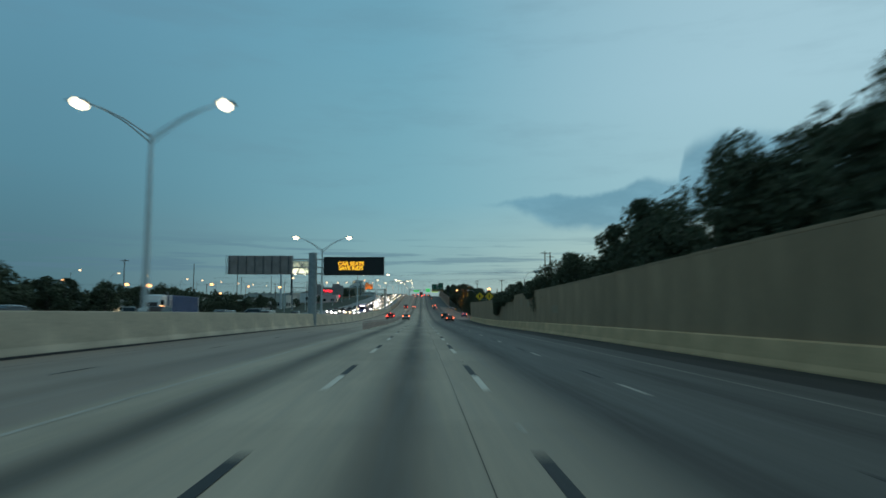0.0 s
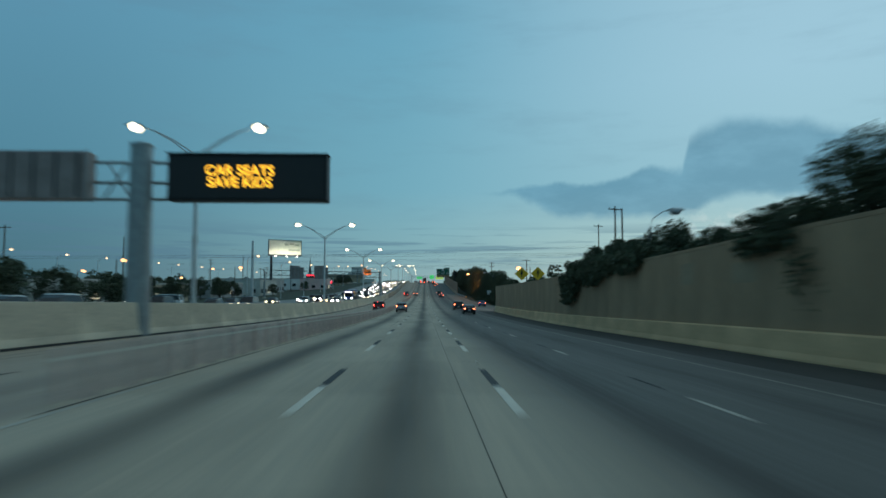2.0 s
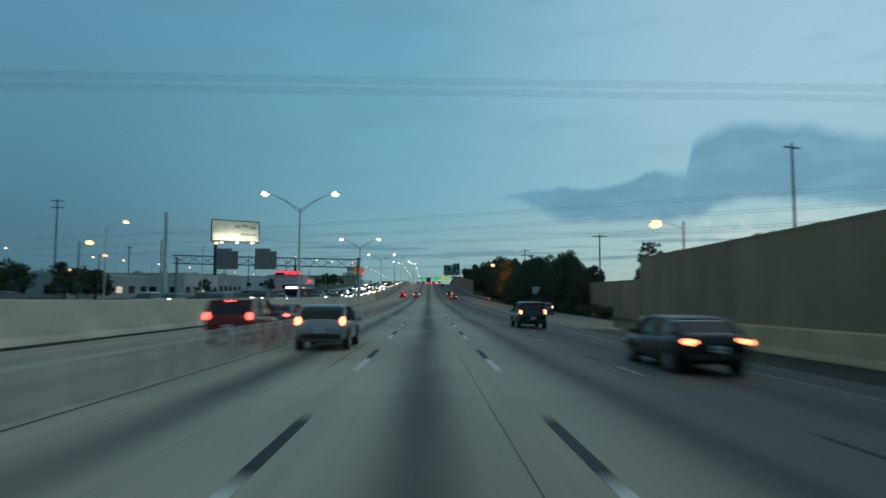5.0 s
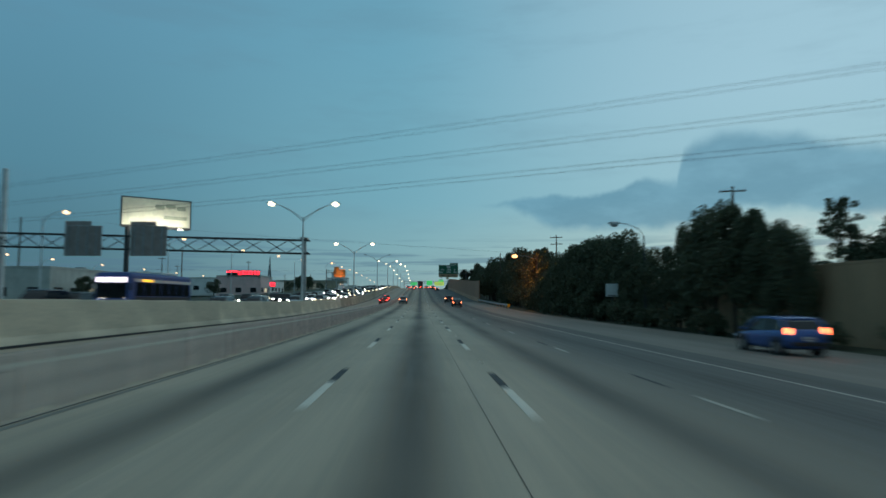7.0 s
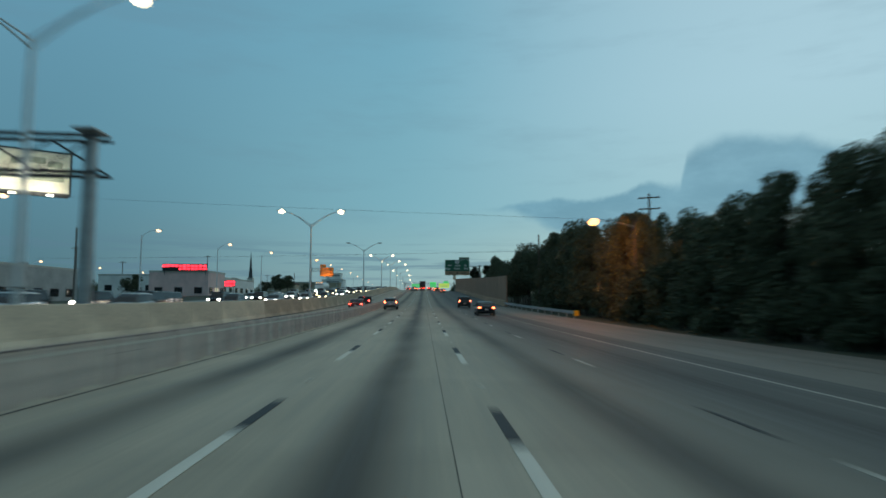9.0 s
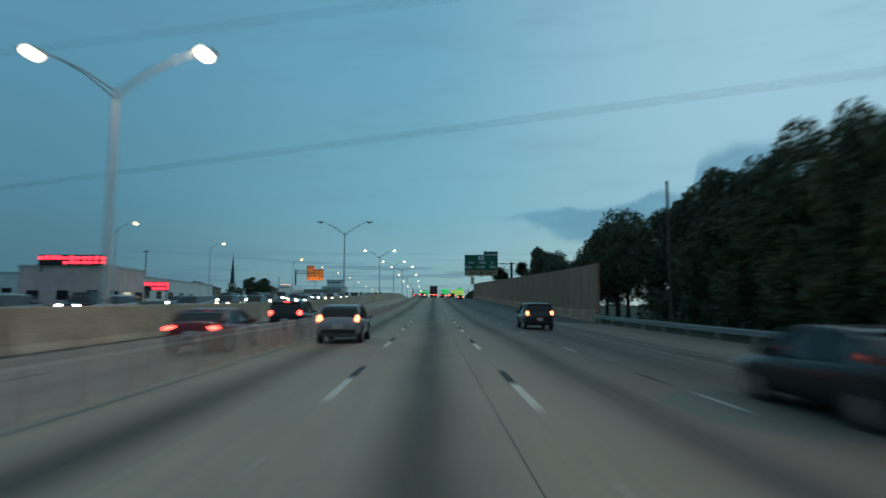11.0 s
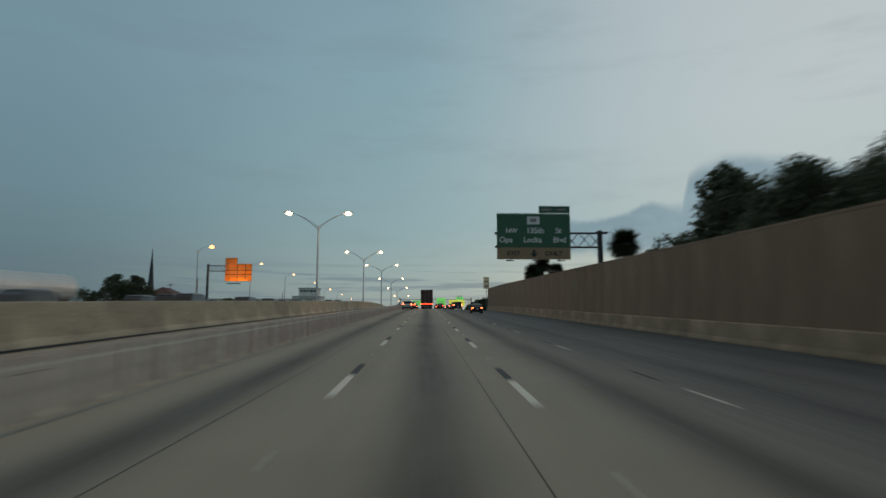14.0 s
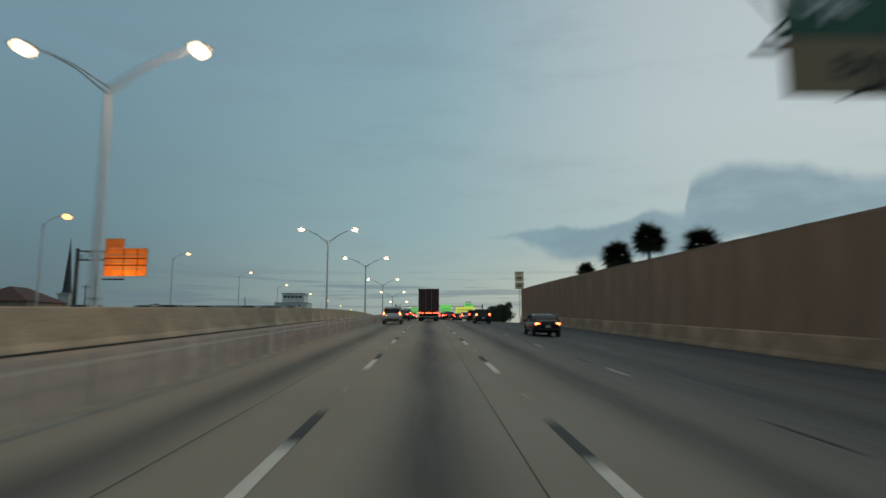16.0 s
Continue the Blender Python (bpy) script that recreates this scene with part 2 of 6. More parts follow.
M_GHOST = material("worn_off_white_line", (.27, .255, .215), .75, vary=.3, scale=1.5, fine=20, bump=.1)
M_PAINT = material("worn_white_road_paint", (.76, .69, .57), .6, vary=.18, scale=2, fine=25, bump=.1)
M_FAINT = material("faded_white_road_paint", (.46, .42, .35), .7, vary=.25, scale=2, fine=25, bump=.1)
M_BLACK = material("black_contrast_paint", (.022, .023, .024), .7, vary=.3, scale=2, fine=25, bump=.1)
M_TAR = material("black_joint_sealant", (.018, .018, .02), .6, vary=.3, scale=1, fine=10, bump=.1)
M_SEAM = material("worn_joint_seam", (.085, .078, .066), .8, vary=.5, scale=.5, fine=6, bump=.05)
M_STEEL = material("galvanised_steel", (.34, .36, .36), .5, metal=.6, vary=.15, scale=2, fine=20, bump=.05)
M_DARKSTEEL = material("dark_painted_steel", (.055, .062, .066), .6, metal=.3, vary=.2, scale=2, fine=20, bump=.05)
M_POLE = material("aluminium_pole", (.62, .63, .62), .5, metal=.3, vary=.12, scale=1, fine=14, bump=.04)
M_WOODPOLE = material("weathered_pole_timber", (.12, .095, .07), .85, vary=.3, scale=3, fine=25, bump=.3, stretch=(1, 1, .1))
M_TUBE = material("faded_pink_delineator_plastic", (.68, .50, .43), .5, vary=.15, scale=4, fine=30, bump=.05, per_piece=.15)
M_BAND = material("reflective_white_band", (.80, .72, .62), .3, vary=.06, scale=5, fine=30, bump=0)
M_GREEN = material("green_sign_sheeting", (.012, .115, .062), .45, vary=.1, scale=1, fine=12, bump=.02)
M_SIGNWHITE = material("white_sign_sheeting", (.74, .76, .74), .45, vary=.06, scale=1, fine=12, bump=.02)
M_SIGNYELLOW = material("yellow_sign_sheeting", (.36, .225, .125), .45, vary=.1, scale=1, fine=12, bump=.02)
M_DIAMOND = material("amber_sign_sheeting", (.95, .52, .02), .45, vary=.1, scale=1, fine=12, bump=.02)
M_SIGNBLACK = material("black_sign_vinyl", (.015, .015, .015), .5, vary=.1, scale=1, fine=12, bump=0)
M_SIGNBACK = material("grey_sign_back", (.30, .245, .225), .6, metal=.1, vary=.2, scale=1, fine=12, bump=.05)
M_SIGNCASE = material("black_display_case", (.012, .013, .015), .6, vary=.25, scale=1, fine=18, bump=.03)
M_SIGNORANGE = material("orange_lit_sign_sheeting", (.62, .24, .04), .5, vary=.2, scale=1, fine=10, bump=.02)
M_BARK = material("dark_tree_bark", (.055, .042, .032), .95, vary=.35, scale=4, fine=30, bump=.5)
M_TYRE = material("black_tyre_rubber", (.015, .015, .016), .8, vary=.2, scale=6, fine=40, bump=.1)
M_RIM = material("alloy_rim", (.35, .35, .36), .35, metal=.9, vary=.1, scale=6, fine=40, bump=0)
M_CARGLASS = material("dark_car_glass", (.012, .015, .018), .06, vary=.1, scale=2, fine=10, bump=0)
M_TRIM = material("black_car_trim", (.02, .02, .022), .55, vary=.2, scale=4, fine=30, bump=.03)
M_PLATE = material("number_plate_white", (.65, .66, .66), .5, vary=.08, scale=8, fine=40, bump=0)


def leaves(name, a, b):
    mt = bpy.data.materials.new(name)
    mt.use_nodes = True
    n = Nodes(mt.node_tree)
    s = mt.node_tree.nodes["Principled BSDF"]
    rnd = n.add("ShaderNodeNewGeometry").outputs["Random Per Island"]
    vec = n.add("ShaderNodeTexCoord").outputs["Object"]
    k = n.m("ADD", n.m("MULTIPLY", rnd, .6), n.m("MULTIPLY", n.noise(vec, .8, 3), .4))
    n.put(s.inputs["Base Color"], n.mix(k, a, b))
    s.inputs["Roughness"].default_value = .65
    s.inputs["Specular IOR Level"].default_value = .25
    return mt


M_LEAF = leaves("dark_green_foliage", (.052, .064, .042), (.118, .136, .074))
M_PALM = leaves("palm_foliage", (.030, .040, .024), (.075, .090, .046))
G_LAMP = glow("white_lamp_light", (1.0, .82, .52), 4.5)
G_SIDE = glow("warm_lamp_light", (1.0, .66, .36), 2.6)
G_LAMPOFF = material("unlit_lamp_glass", (.45, .47, .48), .25, vary=.05, bump=0)
G_SODIUM = glow("orange_lamp_light", (1.0, .45, .16), 3.6)
G_HEAD = glow("headlight_light", (1.0, .92, .80), 40.0)
G_HEADWARM = glow("warm_headlight_light", (1.0, .80, .48), 5.0)
G_TAIL = glow("tail_light_red", (1.0, .045, .03), 14.0)
G_BRAKE = glow("brake_light_orange_red", (1.0, .16, .06), 11.0)
G_MARK = glow("red_marker_light", (1.0, .06, .03), 12.0)
G_AMBER = glow("amber_display_dots", (1.0, .50, .03), 1.6)
G_NEON = glow("red_neon", (1.0, .03, .05), 3.6)
G_BOARD = glow("billboard_floodlight", (1.0, .93, .72), 9.0)
# light of the sign lamps is put into the far panels as glow
G_LITGREEN = glow("lit_green_sign", (.07, .80, .16), .55)
G_LITYELLOW = glow("lit_yellow_green_sign", (.62, .85, .10), .6)
G_WINDOW = glow("lit_shop_window", (1.0, .80, .50), .5)
G_BUSSIGN = glow("lit_bus_sign", (1.0, .86, .92), 3.0)


# ---- building helpers ----
def finish(bm, name, smooth=False):
    me = bpy.data.meshes.new(name)
    bmesh.ops.recalc_face_normals(bm, faces=bm.faces)
    if smooth:
        for f in bm.faces:
            f.smooth = True
    bm.to_mesh(me)
    bm.free()
    return me


def part(name, bm, mt, parent=None, label="", smooth=False, at=None):
    """Links a bmesh or a mesh as one object under a thing or a part."""
    me = finish(bm, name, smooth) if isinstance(bm, bmesh.types.BMesh) else bm
    if not me.materials:
        me.materials.append(mt)
    ob = new(name, me)
    if at is not None:
        ob.matrix_basis = at
    if parent is not None:
        ob.parent = parent
    if label:
        ob["label"] = label
    return ob


def empty(name, m, label, category, group="", kind=""):
    ob = new(name)
    ob.matrix_basis = m
    return tagged(ob, label, category, group, kind)


def box(bm, x0, x1, y0, y1, z0, z1, bevel=0.0):
    vs = [bm.verts.new(p) for p in ((x0, y0, z0), (x1, y0, z0), (x1, y1, z0), (x0, y1, z0), (x0, y0, z1), (x1, y0, z1), (x1, y1, z1), (x0, y1, z1))]
    fs = [bm.faces.new([vs[i] for i in q]) for q in ((3, 2, 1, 0), (4, 5, 6, 7), (0, 1, 5, 4), (1, 2, 6, 5), (2, 3, 7, 6), (3, 0, 4, 7))]
    if bevel:
        bmesh.ops.bevel(bm, geom=list({e for f in fs for e in f.edges}), offset=bevel, segments=1, affect="EDGES")
    return bm


def boxed(*a, **k):
    return box(bmesh.new(), *a, **k)


def loft(bm, rings, caps=True, closed=True):
    rows = [[bm.verts.new(p) for p in r] for r in rings]
    for a, b in zip(rows, rows[1:]):
        n = len(a)
        for i in range(n if closed else n - 1):
            j = (i + 1) % n
            bm.faces.new((a[i], a[j], b[j], b[i]))
    if caps:
        bm.faces.new(rows[0][::-1]), bm.faces.new(rows[-1])
    return bm


def tube(bm, pts, radii, n=8):
    """A round bar along points, with its own radius at each."""
    pts = [Vector(p) for p in pts]
    if not isinstance(radii, (list, tuple)):
        radii = [radii] * len(pts)
    rings = []
    for i, p in enumerate(pts):
        d = (pts[min(i + 1, len(pts) - 1)] - pts[max(i - 1, 0)]).normalized()
        a = d.cross(Vector((0, 0, 1)) if abs(d.z) < .9 else Vector((1, 0, 0))).normalized()
        b = d.cross(a)
        rings.append([p + (a * math.cos(2 * math.pi * k / n) + b * math.sin(2 * math.pi * k / n)) * radii[i] for k in range(n)])
    return loft(bm, rings)


def tubed(pts, radii, n=8):
    return tube(bmesh.new(), pts, radii, n)


def ellipsoid(bm, c, r, nu=10, nv=6):
    rings = []
    for j in range(1, nv):
        a = math.pi * j / nv
        rings.append([(c[0] + r[0] * math.sin(a) * math.cos(2 * math.pi * i / nu), c[1] + r[1] * math.sin(a) * math.sin(2 * math.pi * i / nu), c[2] + r[2] * math.cos(a)) for i in range(nu)])
    return loft(bm, rings)


def writing(text, size, mt, parent, name, m, align="CENTER", thick=.01):
    cu = bpy.data.curves.new(name, "FONT")
    cu.body, cu.size, cu.align_x, cu.align_y, cu.extrude, cu.offset = text, size, align, "CENTER", thick, size * .018
    tmp = bpy.data.objects.new("tmp", cu)
    scene.collection.objects.link(tmp)
    me = bpy.data.meshes.new_from_object(tmp.evaluated_get(bpy.context.evaluated_depsgraph_get()))
    bpy.data.objects.remove(tmp)
    me.materials.clear()
    return part(name, me, mt, parent, at=m)


FACE = pose(0, 0, 0, 90, 0, 0)      # turns writing from the xy plane to face -y


def strip(name, x_edges, y0, y1, lift, mt, label="", category="", pitch=5.0, thick=.25):
    """A sheet of pavement that follows the road's heights. x_edges: functions of y or numbers."""
    ys = np.linspace(y0, y1, max(2, int((y1 - y0) / pitch) + 1))
    verts, faces = [], []
    nx = len(x_edges)
    for y in ys:
        for e in x_edges:
            x = e(y) if callable(e) else e
            verts.append((x, y, land(x, y) + lift))
    for j in range(len(ys) - 1):
        for i in range(nx - 1):
            a = j * nx + i
            faces.append((a, a + 1, a + 1 + nx, a + nx))
    me = bpy.data.meshes.new(name)
    me.from_pydata(verts, [], faces)
    ob = part(name, me, mt)
    return tagged(ob, label, category, kind="structure") if label else ob


# ---- ground and pavements ----
gx = [-4500, -1500, -600, -300, -160, -110, -85, -75, -65, -58, -52, -46, -42, -38.5, -14.45, -14.35, 1, 9, 14, 17, 21, 26, 34, 42, 50, 60, 80, 130, 300, 900, 4500]
gy = [-280, -200, -150] + list(range(-110, 911, 12)) + [960, 1050, 1200, 1500, 2100, 3200, 4700]
gv = [(x, y, land(x, y) - (.10 if x > -46 else .04)) for y in gy for x in gx]
gf = [(j * len(gx) + i, j * len(gx) + i + 1, (j + 1) * len(gx) + i + 1, (j + 1) * len(gx) + i) for j in range(len(gy) - 1) for i in range(len(gx) - 1)]
gm = bpy.data.meshes.new("ground")
gm.from_pydata(gv, [], gf)
tagged(part("ground", gm, M_GRASS), "dark grass and bare verge beside the motorway", "ground", kind="structure")

ROAD0, ROAD1 = -80, 960
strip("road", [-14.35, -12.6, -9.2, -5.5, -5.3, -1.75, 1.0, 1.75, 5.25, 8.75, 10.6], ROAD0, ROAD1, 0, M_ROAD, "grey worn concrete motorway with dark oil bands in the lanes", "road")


def ramp_edge(y):
    """Outer edge of the merging ramp's pavement."""
    if y < 176:
        return 14.0
    if y < 200:
        return 14.0 + 5.4 * step(176, 200, y)
    if y < 300:
        return 19.4 - 2.3 * step(215, 300, y)
    return max(16.0, 17.1 - (y - 300) * .02)


strip("shoulder", [10.6, 12, 14.0], ROAD0, 176, -.004, M_ASPHALT, "dark asphalt shoulder along the noise wall", "road shoulder")
strip("ramp", [10.6, 13, ramp_edge], 176, 352, -.004, M_RAMP, "concrete merging ramp lane beside the motorway", "ramp")
strip("exit_lane", [10.6, 13, 15.9], 352, ROAD1, -.004, M_EXIT, "concrete exit lane beside the noise wall", "road")
strip("oncoming_road", [-41.5, -32, -24, -14.95], ROAD0, ROAD1, .0, M_OPP, "concrete carriageway for oncoming traffic", "road")

# ---- median barrier ----
BAR = 6.1
barrier = empty("median_barrier", pose(0, 0, 0), "tall weathered concrete barrier between the carriageways", "barrier", kind="structure")
profile = [(-.42, -.3), (.42, -.3), (.42, .10), (.30, .36), (.20, 1.66), (.16, 1.70), (-.16, 1.70), (-.20, 1.66), (-.30, .36), (-.42, .10)]
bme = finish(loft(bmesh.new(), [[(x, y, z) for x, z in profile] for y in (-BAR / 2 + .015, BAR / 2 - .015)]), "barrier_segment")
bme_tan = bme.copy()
bme.materials.append(M_BARRIER), bme_tan.materials.append(M_BARRIER2)      # the stretch up the hill is browner and darker
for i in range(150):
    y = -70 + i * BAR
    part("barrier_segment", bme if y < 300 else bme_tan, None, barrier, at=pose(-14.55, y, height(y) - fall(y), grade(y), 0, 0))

# narrow black band along the barrier's foot
edging = loft(bmesh.new(), [[(x, y, height(y) - fall(y) + z) for x, z in ((-14.128, -.06), (-14.098, -.06), (-14.104, .05), (-14.128, .07))] for y in np.arange(-70, 840, 6.1)])
part("dirt_band", edging, M_TAR, barrier, "black band along the foot")


# ---- noise walls on the road's right side ----
def noise_wall(name, x_of, y0, y1, top, base_mt, wall_mt, label, panel=6.1, with_base=True):
    w = empty(name, pose(0, 0, 0), label, "noise wall", kind="structure")
    n = int(round((y1 - y0) / panel))
    panel = (y1 - y0) / n
    bm = boxed(-.10, .10, -panel / 2 + .02, panel / 2 - .02, .0, 1, .0)
    pm = finish(bm, "wall_panel")
    cm = finish(boxed(-.112, .112, -panel / 2 + .01, panel / 2 - .01, 0, .16, .015), "wall_cap")
    base = [(-.34, -.4), (.2, -.4), (.2, 1.10), (-.16, 1.10), (-.22, 1.04), (-.26, .30), (-.34, .08)]
    bs = finish(loft(bmesh.new(), [[(x, y, z) for x, z in base] for y in (-panel / 2 + .01, panel / 2 - .01)]), "wall_base")
    pil = finish(boxed(-.125, .125, -.13, .13, 0, 1, .0), "wall_post")
    for i in range(n + 1):
        ye = y0 + i * panel
        x = x_of(ye)
        z = land(x, ye)
        if i < n:
            y = ye + panel / 2
            x = x_of(y)
            z = land(x, y)
            tilt = pose(x, y, z, grade(y), 0, math.degrees(math.atan2(x_of(y - 1) - x_of(y + 1), 2)))
            h = top(y) - .16
            low = 1.0 if with_base else -.3
            part("wall_panel", pm, wall_mt, w, at=tilt @ Matrix.Translation((.05, 0, low)) @ Matrix.Diagonal((1, 1, h - low, 1)))
            part("wall_cap", cm, wall_mt, w, at=tilt @ Matrix.Translation((.05, 0, h)))
            if with_base:
                part("wall_base", bs, base_mt, w, at=tilt)
        z = land(x_of(ye), ye)
        part("wall_post", pil, wall_mt, w, at=pose(x_of(ye) + .06, ye, z + (1.0 if with_base else -.3)) @ Matrix.Diagonal((1, 1, top(ye) - (1.0 if with_base else -.3) + .03, 1)))
    return w


noise_wall("wall_south", lambda y: 14.2, -74, 173, lambda y: 5.15 - .2 * step(20, 60, y), M_WALLBASE, M_WALL, "long brown-grey noise wall on a cream concrete barrier")
noise_wall("wall_ramp", lambda y: 23.6, 188, 264, lambda y: 4.5, M_WALLBASE, M_WALL, "brown-grey noise wall set back behind the ramp", with_base=False)
noise_wall("wall_north", lambda y: 16.2, 356, 542, lambda y: 5.78, M_WALLBASE2, M_WALL2, "dark brown noise wall on a concrete barrier beside the exit lane")


# overpainted patches on the walls
M_PATCH2 = material("brown_cover_paint", (.345, .225, .155), .85, vary=.3, scale=1.2, fine=10, bump=.05)
M_PATCH = material("grey_cover_paint", (.36, .265, .17), .85, vary=.15, scale=1, fine=10, bump=.05)
for wx, y0, y1, z0, z1 in ((14.2, 78, 80.4, 3.0, 3.9), (14.2, 84, 85.6, 3.1, 4.2), (14.2, 62, 65, 2.2, 3.0), (16.2, 452, 454, 3.6, 4.5), (16.2, 446, 449, 3.2, 4.6), (16.2, 440.5, 443.5, 3.4, 4.0)):
    yc = (y0 + y1) / 2
    part("paint_patch", boxed(-.062, -.052, -(y1 - y0) / 2, (y1 - y0) / 2, z0, z1), M_PATCH if wx < 15 else M_PATCH2, bpy.data.objects["wall_south" if wx < 15 else "wall_north"], "grey cover paint", at=pose(wx, yc, land(wx, yc), grade(yc)))


# ---- lane markings, seams and road studs ----
DASH, PERIOD, PHASE = 3.05, 12.19, 16.35


def dash_mesh(name, w, mt):
    me = finish(boxed(-w / 2, w / 2, -DASH / 2, DASH / 2, 0, .006), name)
    me.materials.append(mt)
    return me


marks = empty("lane_markings", pose(0, 0, 0), "broken white lane lines with black contrast dashes", "road marking", kind="structure")
white_dash, black_dash = dash_mesh("white_dash", .16, M_PAINT), dash_mesh("black_dash", .16, M_BLACK)
thin_white, thin_black = dash_mesh("white_dash_thin", .11, M_FAINT), dash_mesh("black_dash_thin", .08, M_BLACK)
stud = finish(boxed(-.05, .05, -.04, .04, 0, .03, .01), "road_stud")
for x, wm, bk, studs in ((-1.65, white_dash, black_dash, 225), (1.75, white_dash, black_dash, -80), (5.25, thin_white, thin_black, 999), (-9.3, None, thin_black, 999)):
    for k in range(-7, 62):
        b = PHASE + k * PERIOD
        late = b > 165      # past there the two lines are out of step and the black dashes shorter
        b += (.4 if x == -1.65 else -.4 if x == 1.75 else 0) if late else 0
        cut = .74 if late and wm is white_dash else 1.0
        thin = wm is not white_dash      # the outer lines have shorter dashes with a gap between
        for me, y, long in ((wm, b - DASH * (.62 if thin else .5) - .1, .66 if thin else 1.0), (bk, b + DASH * (.5 if thin else cut / 2), .66 if thin else cut)):
            if me:
                part(me.name.split(".")[0], me, None, marks, at=spot_on(x, y, .004, 0, True) @ Matrix.Diagonal((1, long, 1, 1)))
        if b > studs and b < 560:
            part("road_stud", stud, M_BAND, marks, at=spot_on(x + .02, b + 4.7, .004, 0, True))


def line(name, x_of, y0, y1, w, mt, label, lift=.005):
    ob = strip(name, [lambda y: x_of(y) - w / 2, lambda y: x_of(y) + w / 2], y0, y1, lift, mt, pitch=4)
    ob.parent = marks
    ob["label"] = label
    return ob


for y0, y1, mt in ((ROAD0, 186, M_GHOST), (186, 274, M_FAINT), (274, 352, M_GHOST)):
    line("edge_line", lambda y: 8.85, y0, y1, .12, mt, "solid white edge line")
line("express_seam", lambda y: -5.27, 62, 300, .06, M_SEAM, "dark joint beside the posts")
for y0, y1, mt in ((ROAD0, 66, M_FAINT), (170, 235, M_GHOST), (300, ROAD1, M_GHOST)):
    line("express_line", lambda y: -5.13, y0, y1, .12, mt, "worn white line beside the posts")
line("median_line", lambda y: -12.75, ROAD0, ROAD1, .13, M_GHOST, "solid yellowed median edge line")
line("ramp_line", lambda y: 16.6 - 7.2 * step(195, 345, y), 190, 345, .12, M_GHOST, "solid white ramp edge line", .009)
for y0, y1, w in ((ROAD0, 320, .011), (320, ROAD1, .016)):
    line("joint_seam", lambda y: 1.03 + .03 * math.sin(y * .07), y0, y1, w, M_SEAM, "black sealed joint", .004)
line("joint_seam", lambda y: -2.9 + .05 * math.sin(y * .13), 318, ROAD1, .018, M_SEAM, "black sealed joint", .004)
line("joint_seam", lambda y: -12.0 + .05 * math.sin(y * .13), ROAD0, ROAD1, .05, M_TAR, "black sealed joint", .004)
line("gutter_stain", lambda y: -13.95 + .04 * math.sin(y * .3), ROAD0, ROAD1, .34, M_ASPHALT, "dark dirt along the barrier", .003)
line("gutter_line", lambda y: -14.075, ROAD0, ROAD1, .09, M_TAR, "black line against the barrier", .006)
line("tar_strip", lambda y: -2.15 - .004 * (y - 98), 96, 114, .035, M_TAR, "tar repair strip", .006)
line("tar_strip", lambda y: -2.4 + .006 * (y - 148), 148, 160, .035, M_TAR, "tar repair strip", .006)

# ---- express lane delineator posts ----
post = empty("delineator_post", spot_on(-5.5, 63, 0), "faded pink plastic tubular delineator post with reflective bands", "delineator", "express lane posts")
part("base", tubed([(0, 0, 0), (0, 0, .03), (0, 0, .05)], [.15, .14, .11], 10), M_BARRIER, post, "grey rubber base")
part("tube", tubed([(0, 0, .04), (0, 0, .84), (0, 0, .90), (0, 0, .915)], [.085, .085, .07, .03], 10), M_TUBE, post, smooth=False)
part("band", tubed([(0, 0, .70), (0, 0, .76)], .089, 10), M_BAND, post, "reflective white band")
for i in range(1, 300):
    copy_thing(post, spot_on(-5.5 + random.uniform(-.04, .04), 63 + i * 1.55 + max(0, i - 262) * 1.6))

rest = empty("delineator_row", pose(0, 0, 0), "row of pink plastic delineator posts between the lanes", "delineators", kind="stuff")
rows_t, rows_b = bmesh.new(), bmesh.new()
for i in range(300):
    x, y = -5.5 + random.uniform(-.04, .04), 63.78 + i * 1.55
    z = land(x, y)
    tube(rows_t, [(x, y, z), (x, y, z + .86), (x, y, z + .915)], [.085, .085, .04], 6)
    tube(rows_b, [(x, y, z + .70), (x, y, z + .76)], .089, 6)
part("tubes", rows_t, M_TUBE, rest)
part("bands", rows_b, M_BAND, rest, "reflective white bands")


# ---- street lamps ----
def luminaire(parent, m, lens, lens_scale=1.0):
    h = part("lamp_head", loft(bmesh.new(), [[(x * s, y * s2, z) for x, y in ((-.55, -.16), (-.3, -.24), (.35, -.22), (.6, -.12), (.6, .12), (.35, .22), (-.3, .24), (-.55, .16))] for s, s2, z in ((.7, .7, .17), (1, 1, .08), (1, 1, 0))]), M_STEEL, parent, at=m)
    # lit lenses are oversized: their glare is put into the shape
    part("lens", ellipsoid(bmesh.new(), (-.02, 0, -.06 * lens_scale), (.44 * lens_scale, .38 * lens_scale, .28 * lens_scale)), lens, h, "glowing lens" if lens is not G_LAMPOFF else "dark lens", smooth=True)
    return h


